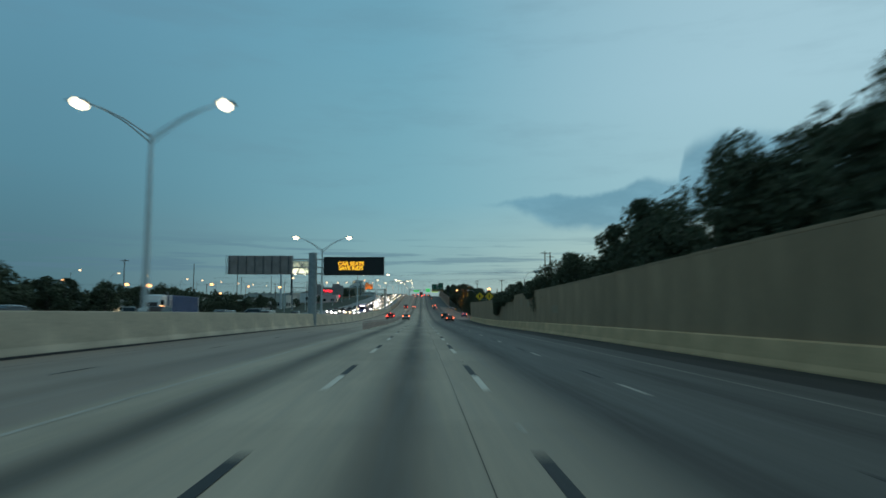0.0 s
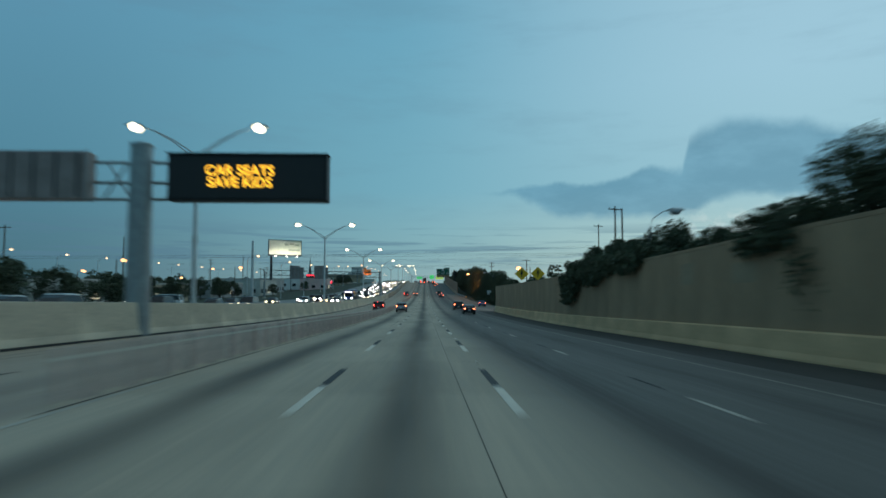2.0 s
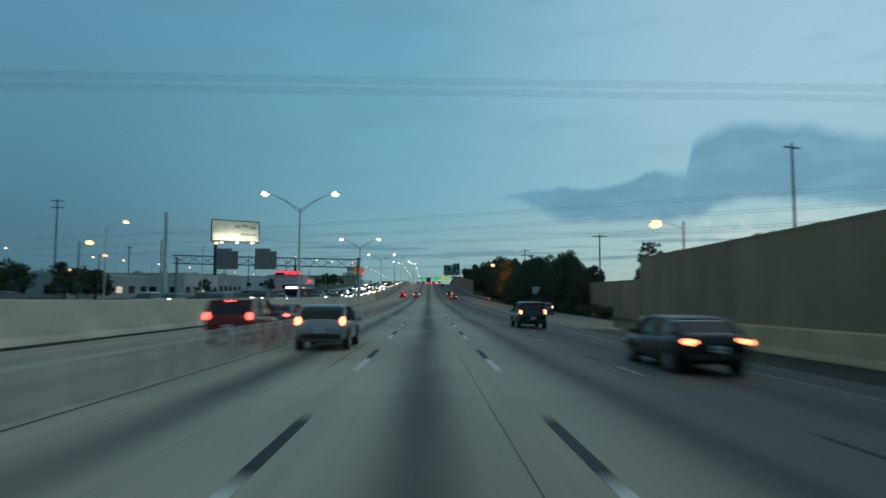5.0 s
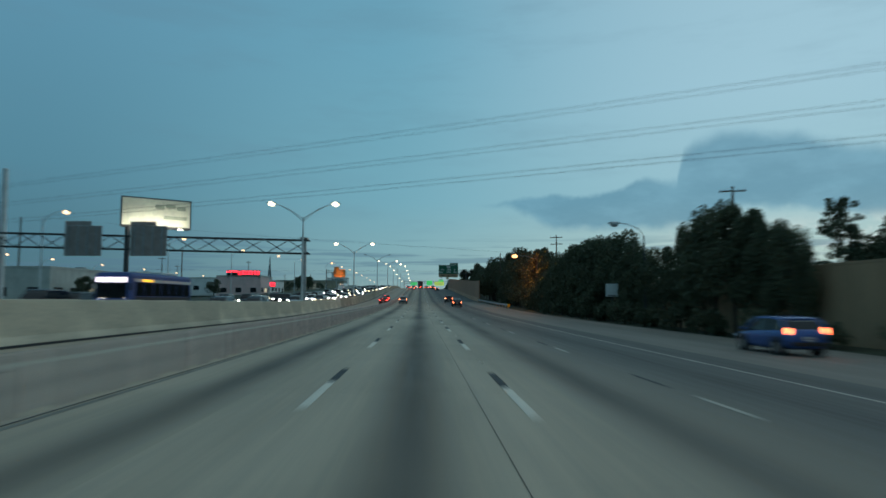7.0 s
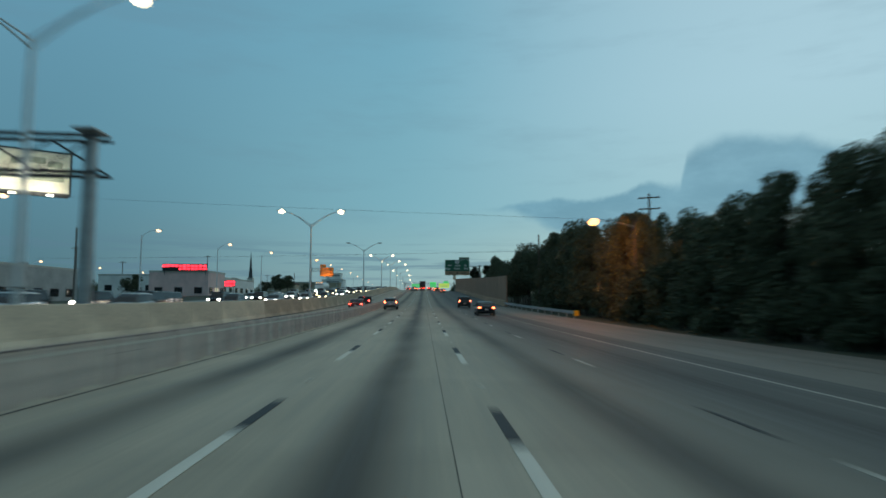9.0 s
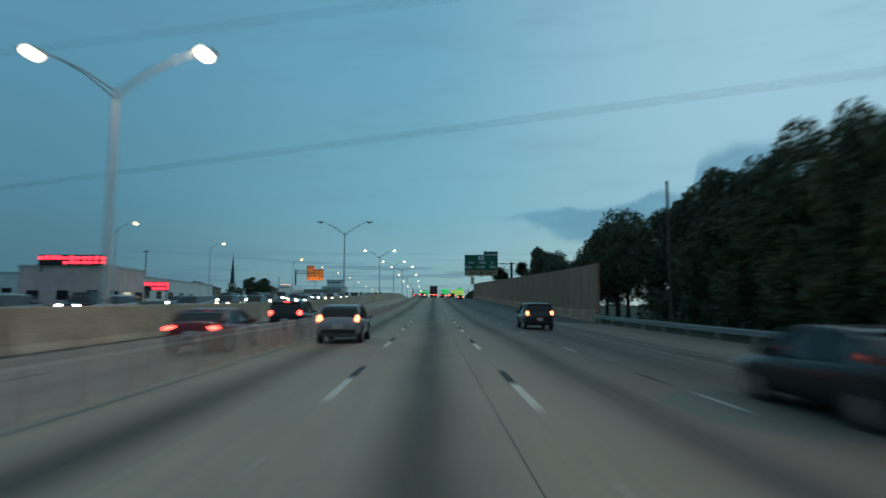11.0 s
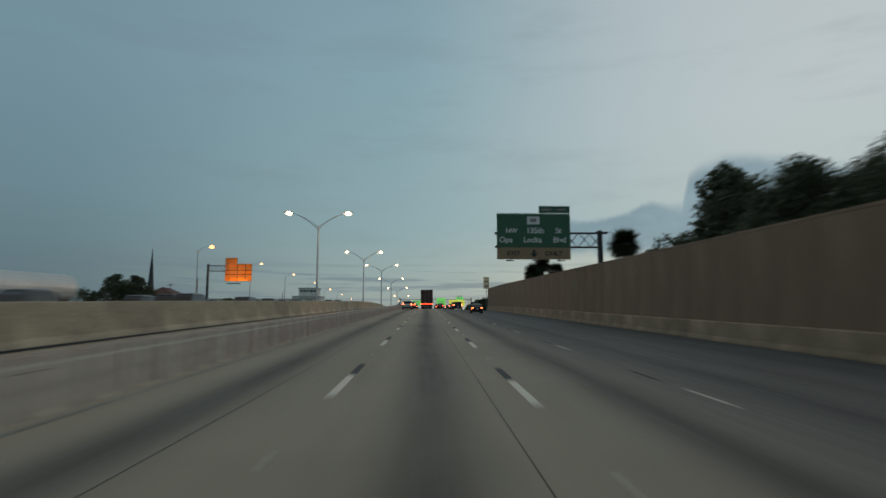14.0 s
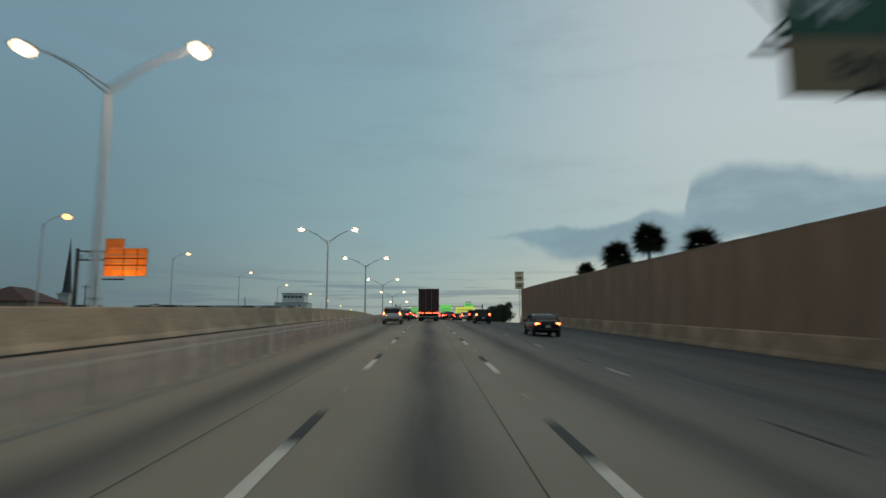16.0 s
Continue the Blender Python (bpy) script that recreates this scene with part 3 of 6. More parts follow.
def double_lamp(name, lens, label):
    ob = empty(name, pose(0, 0, 0), label, "street lamp", "median street lamps")
    part("pole", tubed([(0, 0, -1.2), (0, 0, 0), (0, 0, 6), (0, 0, 9.75)], [.15, .15, .12, .09], 12), M_POLE, ob)
    part("base_plate", boxed(-.2, .2, -.2, .2, 0, .06, .01), M_STEEL, ob)
    for s in (-1, 1):
        for low in (0, .22):      # each arm is a pair of bars that meet at the lamp
            pts = [(0, 0, 9.6 - low * 1.6), (s * .5, 0, 9.95 - low * 1.2), (s * 1.5, 0, 10.62 - low * .6), (s * 2.7, 0, 11.2 - low * .2), (s * 3.5, 0, 11.46)]
            part("arm", tubed(pts, [.05, .045, .04, .035, .03], 8), M_POLE, ob)
        luminaire(ob, pose(s * 4.0, 0, 11.5, 0, 0, 0 if s > 0 else 180), lens, .55 if lens is G_LAMPOFF else 1.0)
    return ob


lit = double_lamp("double_street_lamp", G_LAMP, "grey double-arm street lamp with both lights lit on the median barrier")
dark = double_lamp("double_street_lamp", G_LAMPOFF, "grey double-arm street lamp with both lights dark on the median barrier")
lit.matrix_basis = pose(-14.55, 34, height(34) + 1.68)
dark.matrix_basis = pose(-14.55, 396.8, height(396.8) + 2.4)
for x, y, up, reach in ((-14.55, -26, 0, 1), (-14.55, 93, 0, 1), (-14.55, 144.6, 0, 1), (-14.55, 202.4, .35, 1), (-14.55, 264, .4, 1), (-14.55, 323.5, 0, 1), (-14.55, 463, .3, 1), (-14.9, 527, .3, 1), (-14.2, 576, .9, 1.18),
                        (-14.2, 630, .5, 1.15), (-14.2, 684, .4, 1.15), (-14.4, 740, 0, 1), (-14.4, 800, 0, 1)):
    copy_thing(lit, pose(x, y, height(y) + 1.68 + up) @ Matrix.Diagonal((reach, 1, 1, 1)))

def side_lamp(lens, label):
    ob = empty("street_lamp", pose(0, 0, 0), label, "street lamp", "roadside street lamps")
    part("pole", tubed([(0, 0, -1.8), (0, 0, 6), (0, 0, 11.3)], [.13, .10, .07], 10), M_POLE, ob)
    part("arm", tubed([(0, 0, 10.6), (.5, 0, 11.4), (1.5, 0, 12.0), (2.6, 0, 12.15)], [.05, .045, .04, .035]), M_POLE, ob)
    luminaire(ob, pose(3.0, 0, 12.1), lens, 1.3 if lens is G_SODIUM else 1.0)
    return ob


side = side_lamp(G_SIDE, "grey single-arm street lamp, lit, beside the oncoming carriageway")
side.matrix_basis = spot_on(-50, 270, .55)
for y in (229, 311, 352, 393, 434, 557, 600, 642, 684, 726, 770, 815):
    copy_thing(side, spot_on(-50, y, .55))
# taller lamps along a street beyond the buildings
for y in (300, 338, 373, 435, 465, 508, 556, 604, 655, 710):
    far_lamp = copy_thing(side, pose(-167, y, land(-167, y)))
    far_lamp.scale = (1.45, 1.45, 1.45)
    tagged(far_lamp, "tall grey single-arm street lamp, lit, on a far street", group="far street lamps")
side_lamp(G_SODIUM, "grey single-arm street lamp glowing orange beside the oncoming carriageway").matrix_basis = spot_on(-50, 516, 1.3)


def sodium(x, y, z, arm, label="wooden pole lamp glowing orange"):
    g = land(x - arm, y)
    ob = empty("sodium_lamp", pose(x - arm, y, g), label, "street lamp", "orange lamps")
    h = z - g
    part("pole", tubed([(0, 0, -.3), (0, 0, h + .2)], [.13, .09], 8), M_WOODPOLE, ob)
    part("arm", tubed([(0, 0, h - .5), (arm * .5, 0, h), (arm * .9, 0, h + .08)], .035, 6), M_STEEL, ob)
    luminaire(ob, pose(arm, 0, h + .05, 0, 0, 0 if arm > 0 else 180), G_SODIUM, 1.25)
    return ob


for x, y, z, arm in ((-51.2, 226.7, 5.8, 1.6), (25.0, 144.3, 4.1, -1.2), (21.0, 188.6, 4.6, -2.6), (17.7, 301.4, 5.7, -4.2), (-70, 150, 5.0, 1.5), (-88, 215, 4.6, 1.5), (-96, 300, 4.2, 1.5), (-71, 126, 5.3, 1.2), (-47, 109, 3.9, 1.3), (-78, 283, 7.2, 1.4), (-57.9, 173.7, 5.6, 1.4)):
    sodium(x, y, z, arm)
warm = bpy.data.lights.new("sodium_light", "POINT")
warm.energy, warm.color, warm.shadow_soft_size = 1450, (1.0, .31, .05), .25
new("sodium_light", warm).location = (18.4, 302.5, 4.9)
for y in (393 - 69.5, 463, 527):      # the lit lamps on the median
    street = bpy.data.lights.new("street_light", "POINT")
    street.energy, street.color, street.shadow_soft_size = 480, (1.0, .66, .36), .3
    new("street_light", street).location = (-10.6, y, height(y) + 12.5)
warm2 = bpy.data.lights.new("sodium_light", "POINT")
warm2.energy, warm2.color, warm2.shadow_soft_size = 600, (1.0, .45, .12), .25
new("sodium_light", warm2).location = (21.2, 188.6, 4.0)


# ---- overhead signs ----
def truss(parent, p0, p1, h, d, n, mt, r=.07):
    """A box truss between two points: four chords and zigzag braces."""
    p0, p1 = Vector(p0), Vector(p1)
    for dz in (0, h):
        for dy in (0, d):
            part("chord", tubed([p0 + Vector((0, dy, dz)), p1 + Vector((0, dy, dz))], r, 6), mt, parent)
    for i in range(n):
        a, b = p0.lerp(p1, i / n), p0.lerp(p1, (i + 1) / n)
        lo, hi = (0, h) if i % 2 else (h, 0)
        part("brace", tubed([a + Vector((0, 0, lo)), b + Vector((0, 0, hi))], r * .6, 5), mt, parent)
        part("brace", tubed([a + Vector((0, d, hi)), b + Vector((0, d, lo))], r * .6, 5), mt, parent)


# message sign on a single column over the express lanes
vz = height(85)
vms = empty("message_sign", pose(-14.6, 85.4, vz), "black electronic message sign with amber words on a grey column", "message sign")
part("column", tubed([(0, 0, -.2), (0, 0, 5), (0, 0, 9.9)], [.62, .58, .55], 18), M_STEEL, vms, smooth=False)
part("column_cap", tubed([(0, 0, 9.9), (0, 0, 9.98), (0, 0, 10.1)], [.6, .6, .3], 18), M_STEEL, vms)
for z in (7.2, 8.1, 9.2):
    part("support_beam", tubed([(-11, .9, z), (9.6, .9, z)], .09, 6), M_STEEL, vms)
for a in (-2.4, .9):
    part("brace", tubed([(a, .9, 7.2), (a + 1.3, .9, 9.2)], .06, 5), M_STEEL, vms)
    part("brace", tubed([(a + 1.5, .9, 7.2), (a + .2, .9, 9.2)], .06, 5), M_STEEL, vms)
case = part("display_case", boxed(1.55, 9.80, -.5, .6, 6.98, 9.42, .06), M_SIGNCASE, vms)
part("display_face", boxed(1.75, 9.60, -.53, -.498, 7.15, 9.25), M_SIGNBLACK, case, "black display face")
part("hood", boxed(1.5, 9.85, -.62, .58, 9.425, 9.46), M_SIGNCASE, case)
for txt, z in (("CAR SEATS", 8.52), ("SAVE KIDS", 7.90)):
    writing(txt, .72, G_AMBER, case, "display_word", pose(5.3, -.55, z) @ FACE)
back = part("opposing_case", boxed(-11.6, -2.9, .0, 1.1, 7.1, 9.66, .06), M_SIGNBACK, vms, "dark grey back of an opposing sign")
for i in range(8):
    part("rib", boxed(-11.4 + i * 1.15, -11.3 + i * 1.15, -.06, -.004, 7.2, 9.56), M_DARKSTEEL, back)
for x in (-11.75, -2.75):
    part("side_rail", tubed([(x, -.1, 7.0), (x, -.1, 9.7)], .05, 6), M_STEEL, back)

# exit sign, cantilevered from behind the north wall
ez = land(19.6, 447.5)
ex = empty("exit_sign", pose(19.6, 449.2, ez), "green exit guide sign with yellow strip on dark steel cantilever", "road sign")
part("post", tubed([(0, 0, -.3), (0, 0, 10.35)], [.34, .28], 14), M_DARKSTEEL, ex)
part("post_cap", boxed(-.5, .9, -.32, .32, 10.0, 10.2, .03), M_DARKSTEEL, ex)
truss(ex, (.2, -.3, 8.45), (-11.9, -.3, 8.45), 1.6, .6, 9, M_DARKSTEEL, .075)
panel = part("sign_panel", boxed(-11.75, -3.5, -.62, -.55, 8.35, 12.2, .02), M_GREEN, ex)
part("border", boxed(-11.68, -3.57, -.626, -.60, 12.10, 12.14), M_SIGNWHITE, panel, "white border")
strip_y = part("exit_strip", boxed(-11.75, -3.5, -.62, -.55, 7.0, 8.34, .02), M_SIGNYELLOW, ex, "yellow exit-only strip")
writing("EXIT", .72, M_SIGNBLACK, strip_y, "word", pose(-9.9, -.63, 7.66) @ FACE)
writing("ONLY", .72, M_SIGNBLACK, strip_y, "word", pose(-5.4, -.63, 7.66) @ FACE)
arrow = bmesh.new()
loft(arrow, [[(-7.62 + x, y, 7.66 + z) for x, z in ((-.13, .42), (.13, .42), (.13, .02), (.42, .02), (0, -.44), (-.42, .02), (-.13, .02))] for y in (-.645, -.622)])
part("arrow", arrow, M_SIGNBLACK, strip_y, "black down arrow")
shield = part("route_shield", boxed(-8.35, -6.95, -.66, -.622, 10.95, 11.85, .03), M_SIGNWHITE, panel, "white route marker")
part("shield_mark", boxed(-8.0, -7.3, -.668, -.661, 11.2, 11.6), M_SIGNBACK, shield)
writing("NW", .72, M_SIGNWHITE, panel, "word", pose(-10.1, -.63, 10.2) @ FACE)
writing("135th", .86, M_SIGNWHITE, panel, "word", pose(-7.45, -.63, 10.22) @ FACE)
writing("St", .86, M_SIGNWHITE, panel, "word", pose(-4.85, -.63, 10.22) @ FACE)
writing("Opa", .86, M_SIGNWHITE, panel, "word", pose(-10.75, -.63, 9.18) @ FACE)
writing("Locka", .86, M_SIGNWHITE, panel, "word", pose(-7.75, -.63, 9.18) @ FACE)
writing("Blvd", .86, M_SIGNWHITE, panel, "word", pose(-4.7, -.63, 9.18) @ FACE)
tab = part("exit_tab", boxed(-7.0, -3.5, -.62, -.55, 12.24, 13.05, .02), M_GREEN, ex, "small green exit tab")
for a, b in ((-6.7, -5.5), (-5.0, -3.9)):
    part("tab_bar", boxed(a, b, -.63, -.621, 12.54, 12.74), M_SIGNBACK, tab)
for x in (-10.4, -7.6, -4.8):
    part("light_bracket", tubed([(x, -.5, 7.0), (x - .1, -1.9, 6.74)], .05, 6), M_DARKSTEEL, ex)
    part("sign_light", boxed(x - .55, x + .35, -2.0, -1.84, 6.68, 6.78, .03), M_DARKSTEEL, ex)
for x in (-11, -9, -6, -4):
    part("hanger", boxed(x - .05, x + .05, -.55, -.36, 7.2, 12.0), M_STEEL, ex)

# sign gantry over the oncoming carriageway
gz = height(270.5)
gan = empty("sign_gantry", pose(-15.6, 270.5, gz), "grey steel truss gantry with two sign backs over the oncoming lanes", "sign gantry")
for x in (0, -40.2):
    part("leg", tubed([(x, 0, 0.2), (x, 0, 9.75)], [.36, .30], 14), M_STEEL, gan)
    part("leg_foot", tubed([(x, 0, -.3), (x, 0, .9)], .5, 14), M_BARRIER, gan, "concrete footing")
    part("leg_cap", boxed(x - .5, x + .5, -.85, .85, 9.76, 9.88, .02), M_STEEL, gan)
truss(gan, (.7, -.6, 7.7), (-40.9, -.6, 8.6), 1.8, 1.2, 14, M_DARKSTEEL, .10)
for x0, x1 in ((-31.3, -26.5), (-22.8, -18.0)):
    pnl = part("sign_back", boxed(x0 + .0, x1, -.85, -.75, 7.3, 11.3, .02), M_SIGNBACK, gan, "grey back of a sign")
    part("sign_back_top", boxed(x0, x0 + 3.4, -.85, -.75, 11.32, 11.9, .02), M_SIGNBACK, pnl)
    for k in range(4):
        part("stiffener", boxed(x0 + .5 + k * 1.2, x0 + .62 + k * 1.2, -.95, -.854, 7.4, 11.2), M_STEEL, pnl)

# orange-lit sign across the oncoming carriageway
oz = land(-51.5, 527)
org = empty("lit_sign", pose(-51.5, 527, oz), "sign glowing orange under its lamps on a dark cantilever", "road sign")
part("post", tubed([(0, 0, -.3), (0, 0, 10.3)], [.32, .26], 12), M_DARKSTEEL, org)
truss(org, (0, -.3, 8.6), (10.2, -.3, 8.6), 1.3, .6, 8, M_DARKSTEEL, .07)
op = part("sign_panel", boxed(4.2, 10.4, -.6, -.5, 6.2, 10.3, .02), M_SIGNORANGE, org)
part("sign_tab", boxed(4.2, 7.0, -.6, -.5, 10.35, 11.7, .02), M_SIGNORANGE, org)
for k, (a, b, z) in enumerate(((4.7, 9.9, 9.3), (4.7, 8.6, 8.3), (5.2, 9.8, 7.3))):
    part("word_bar", boxed(a, b, -.612, -.603, z - .22, z + .22), M_SIGNYELLOW, op)
for z in (8.78, 7.78):
    part("dark_bar", boxed(4.3, 10.3, -.614, -.604, z - .10, z + .10), M_SIGNBLACK, op)
part("dark_bar", boxed(6.95, 7.1, -.622, -.615, 6.3, 10.2), M_SIGNBLACK, op)
part("dark_bar", boxed(8.9, 9.05, -.622, -.615, 6.3, 10.2), M_SIGNBLACK, op)
ol = bpy.data.lights.new("sign_flood", "AREA")
ol.energy, ol.color, ol.size = 340, (1.0, .42, .08), 3.0
new("sign_flood", ol).matrix_world = look((-44.2, 523.2, oz + 5.6), (-44.2, 526.6, oz + 9.2))
part("flood_lamp", boxed(5.8, 8.8, -4.0, -3.6, 5.35, 5.55, .03), M_DARKSTEEL, org)
part("flood_arm", tubed([(7.3, -.4, 6.3), (7.3, -3.7, 5.5)], .04, 6), M_DARKSTEEL, org)

# far lit signs over the road beyond the crest
fz = height(690) - 1.0
far = empty("far_sign_gantry", pose(0, 690, fz), "distant overhead gantry with brightly lit green signs", "sign gantry")
for x in (-13.2, 22.5):
    part("leg", tubed([(x, 0, -1.6), (x, 0, 10)], .25, 8), M_DARKSTEEL, far)
truss(far, (-13.2, .2, 7.6), (22.5, .2, 7.6), 1.6, .8, 14, M_DARKSTEEL, .09)
# panels glow in place of lamps shining on them
for x0, x1, z0, z1, mt in ((5.2, 9.6, 6.2, 9.8, G_LITGREEN), (11.6, 19.2, 5.9, 8.9, G_LITYELLOW), (15.0, 18.6, 9.0, 10.4, G_LITGREEN), (-8, -2.5, 6.2, 8.6, G_LITGREEN)):
    p = part("sign_panel", boxed(x0, x1, -.1, .0, z0, z1, .02), mt, far, "lit green sign")
    for k in range(2):
        part("word_bar", boxed(x0 + .5, x1 - .6, -.12, -.104, z0 + .7 + k * 1.0, z0 + 1.05 + k * 1.0), M_SIGNWHITE, p)

# ---- roadside signs ----
for x, y in ((12.9, 132.6), (14.9, 132.0)):
    d = empty("warning_sign", pose(x, y, height(y)), "amber diamond warning sign with a black symbol above the noise wall", "road sign", "diamond signs")
    dm = bmesh.new()
    loft(dm, [[(math.cos(math.radians(a)) * .93 * (1 if k % 2 == 0 else .93), q, 5.42 + math.sin(math.radians(a)) * .93 * (1 if k % 2 == 0 else .93)) for k, a in enumerate((0, 90, 180, 270))] for q in (-.02, .02)])
    p = part("sign_plate", dm, M_DIAMOND, d)
    sm = bmesh.new()
    loft(sm, [[(a, q, 5.42 + b) for a, b in ((-.06, -.42), (.06, -.42), (.06, -.05), (.28, .08), (.06, .12), (.18, .22), (0, .48), (-.18, .22), (-.06, .12), (-.28, -.02), (-.06, -.1))] for q in (-.034, -.024)])
    part("symbol", sm, M_SIGNBLACK, p, "black arrow symbol")
    part("post", tubed([(14.32 - x, .12, 3.9), (14.32 - x, .12, 4.72), (0, .07, 4.76), (0, .07, 6.2)], .04, 6), M_STEEL, d)

ws = empty("regulatory_sign", spot_on(21.5, 255.1, 0), "white square roadside sign on a post", "road sign")
part("post", tubed([(0, .06, -.2), (0, .06, 4.1)], .035, 6), M_DARKSTEEL, ws)
p = part("sign_plate", boxed(-.7, .7, -.02, .02, 2.7, 4.15, .03), M_SIGNWHITE, ws)
part("word_bar", boxed(-.5, .5, -.03, -.021, 2.75, 2.9), M_SIGNBACK, p)

M_PALEYELLOW = material("pale_yellow_sheeting", (.97, .68, .40), .45, vary=.08, scale=1, fine=12, bump=0)
sg = empty("speed_sign", pose(15.6, 540.5, land(15.6, 540.5)), "pale yellow stacked road signs on a post by the wall's end", "road sign")
part("post", tubed([(0, .06, -.2), (0, .06, 8.6)], .06, 6), M_STEEL, sg)
for z0, z1, mt in ((5.7, 6.9, M_PALEYELLOW), (7.0, 8.1, M_PALEYELLOW), (8.15, 8.7, M_PALEYELLOW)):
    p = part("sign_plate", boxed(-.75, .75, -.02, .02, z0, z1, .03), mt, sg)
    part("word_bar", boxed(-.45, .45, -.03, -.021, z0 + .35, z1 - .35), M_SIGNBACK, p)

# guardrail before the north wall
rail = empty("guardrail", pose(0, 0, 0), "galvanised guardrail on posts with a yellow end cap", "guardrail")


def rail_x(y):
    return 17.4 - 1.5 * step(308, 354, y)


rp = [(-.04, .42), (.0, .46), (-.05, .52), (-.05, .56), (.0, .60), (-.05, .64), (-.05, .68), (0, .74), (-.04, .78), (.03, .78), (.03, .42)]
gr = bmesh.new()
loft(gr, [[(rail_x(y) + x, y, land(rail_x(y), y) + z) for x, z in rp] for y in np.linspace(308, 356, 13)])
part("rail", gr, M_STEEL, rail)
for i in range(13):
    y = 309 + i * 3.8
    part("rail_post", boxed(rail_x(y) + .06, rail_x(y) + .2, y - .08, y + .08, land(rail_x(y), y) - .2, land(rail_x(y), y) + .76), M_STEEL, rail)
part("end_cap", boxed(rail_x(308) - .28, rail_x(308) + .28, 307.6, 308, land(17.4, 308) + .25, land(17.4, 308) + .85, .04), material("yellow_end_cap", (.80, .46, .02), .45, vary=.1, bump=0), rail, "yellow reflective end cap")

# ---- billboard ----
bz = land(-70, 340)
bb = empty("billboard", pose(-64, 338, bz) @ pose(0, 0, 0, 0, 0, 33), "floodlit white billboard with faded picture on a dark steel column", "billboard")
part("column", tubed([(-6.2, .8, -.3), (-6.2, .8, 17.6)], .55, 14), M_DARKSTEEL, bb)
part("torsion_beam", boxed(-7.6, 7.6, .3, .9, 17.0, 17.6), M_DARKSTEEL, bb)
part("frame", boxed(-7.9, 7.9, .0, .5, 17.2, 24.4, .03), M_DARKSTEEL, bb)
M_POSTER = material("faded_billboard_paper", (.62, .63, .50), .6, vary=.15, scale=.25, fine=2, bump=0)
pf = part("poster", boxed(-7.6, 7.6, -.06, -.004, 17.6, 24.1), M_POSTER, bb)
for x0, x1, z0, z1 in ((-.4, 1.6, 21.8, 22.9), (2.0, 4.2, 22.2, 23.2), (4.6, 6.6, 21.7, 22.7), (1.6, 6.9, 19.4, 20.3)):
    part("poster_bar", boxed(x0, x1, -.075, -.064, z0, z1), material("faded_print", (.30, .34, .26), .6, vary=.2, scale=.5, fine=4, bump=0), pf)
for x in (-5, 0, 5):
    part("light_arm", tubed([(x, 0, 17.2), (x, -1.8, 16.8)], .05, 6), M_DARKSTEEL, bb)
    part("flood_light", boxed(x - .4, x + .4, -2.1, -1.7, 16.75, 16.95, .03), G_BOARD, bb, "floodlight")
fl = bpy.data.lights.new("billboard_flood", "AREA")
fl.energy, fl.color, fl.size, fl.size_y, fl.shape = 750, (1.0, .95, .78), 13, .4, "RECTANGLE"
new("billboard_flood", fl).matrix_world = bb.matrix_basis @ look((0, -2.2, 17.0), (0, -.05, 20.5))


# ---- trees ----
def leaf_mesh(name, blobs, per_blob, size, rng, droop=0.0):
    """Many small leaf clumps spread over the skins of uneven blobs."""
    vs, fs = [], []
    for c, r in blobs:
        for _ in range(per_blob):
            d = rng.normal(size=3)
            d /= np.linalg.norm(d)
            q = np.array(c) + d * np.array(r) * rng.uniform(.55, 1.08)
            u = rng.normal(size=3)
            u /= np.linalg.norm(u)
            v = np.cross(u, rng.normal(size=3))
            v /= np.linalg.norm(v)
            s = size * rng.uniform(.5, 1.3)
            k = len(vs)
            vs += [tuple(q - u * s), tuple(q + v * s * .45 - (0, 0, droop)), tuple(q + u * s), tuple(q - v * s * .45)]
            fs.append((k, k + 1, k + 2, k + 3))
    me = bpy.data.meshes.new(name)
    me.from_pydata(vs, [], fs)
    me.materials.append(M_LEAF)
    return me


def tree(seed, h, spread, lean=0.0, slim=False, count=480, leaf=.19):
    """A tapered trunk with limbs and an uneven crown; h metres tall."""
    rng = np.random.default_rng(seed)
    ob = empty("tree", pose(0, 0, 0), "dark green broadleaf tree with a dense uneven crown", "tree", "roadside trees")
    bm = bmesh.new()
    tube(bm, [(0, 0, -.4), (lean * .3, 0, h * .2), (lean * .7, .1, h * .5), (lean, 0, h * .8)], [.24, .19, .13, .05], 8)
    blobs = []
    n = 11 if slim else 15
    for i in range(n):
        a, k = rng.uniform(0, 6.28), (i + .5) / n
        rad = spread * (.75 * math.sin(math.pi * (.22 + .7 * k))) * (1 if slim else rng.uniform(.6, 1.15))
        if slim:
            rad *= .45
        z = h * (.30 + .62 * k)
        c = (math.cos(a) * rad + lean * k, math.sin(a) * rad, z)
        b = spread * rng.uniform(.30, .52) * (1.15 - .45 * k)
        blobs.append((c, (b, b, b * rng.uniform(.75, 1.0) * (1.5 if slim else 1))))
        tube(bm, [(lean * .6 * k, 0, z - h * .16), (c[0] * .5, c[1] * .5, z - h * .06), c], [.07, .05, .02], 5)
    part("trunk", bm, M_BARK, ob)
    part("crown", leaf_mesh("crown", blobs, count, leaf, rng), M_LEAF, ob)
    return ob


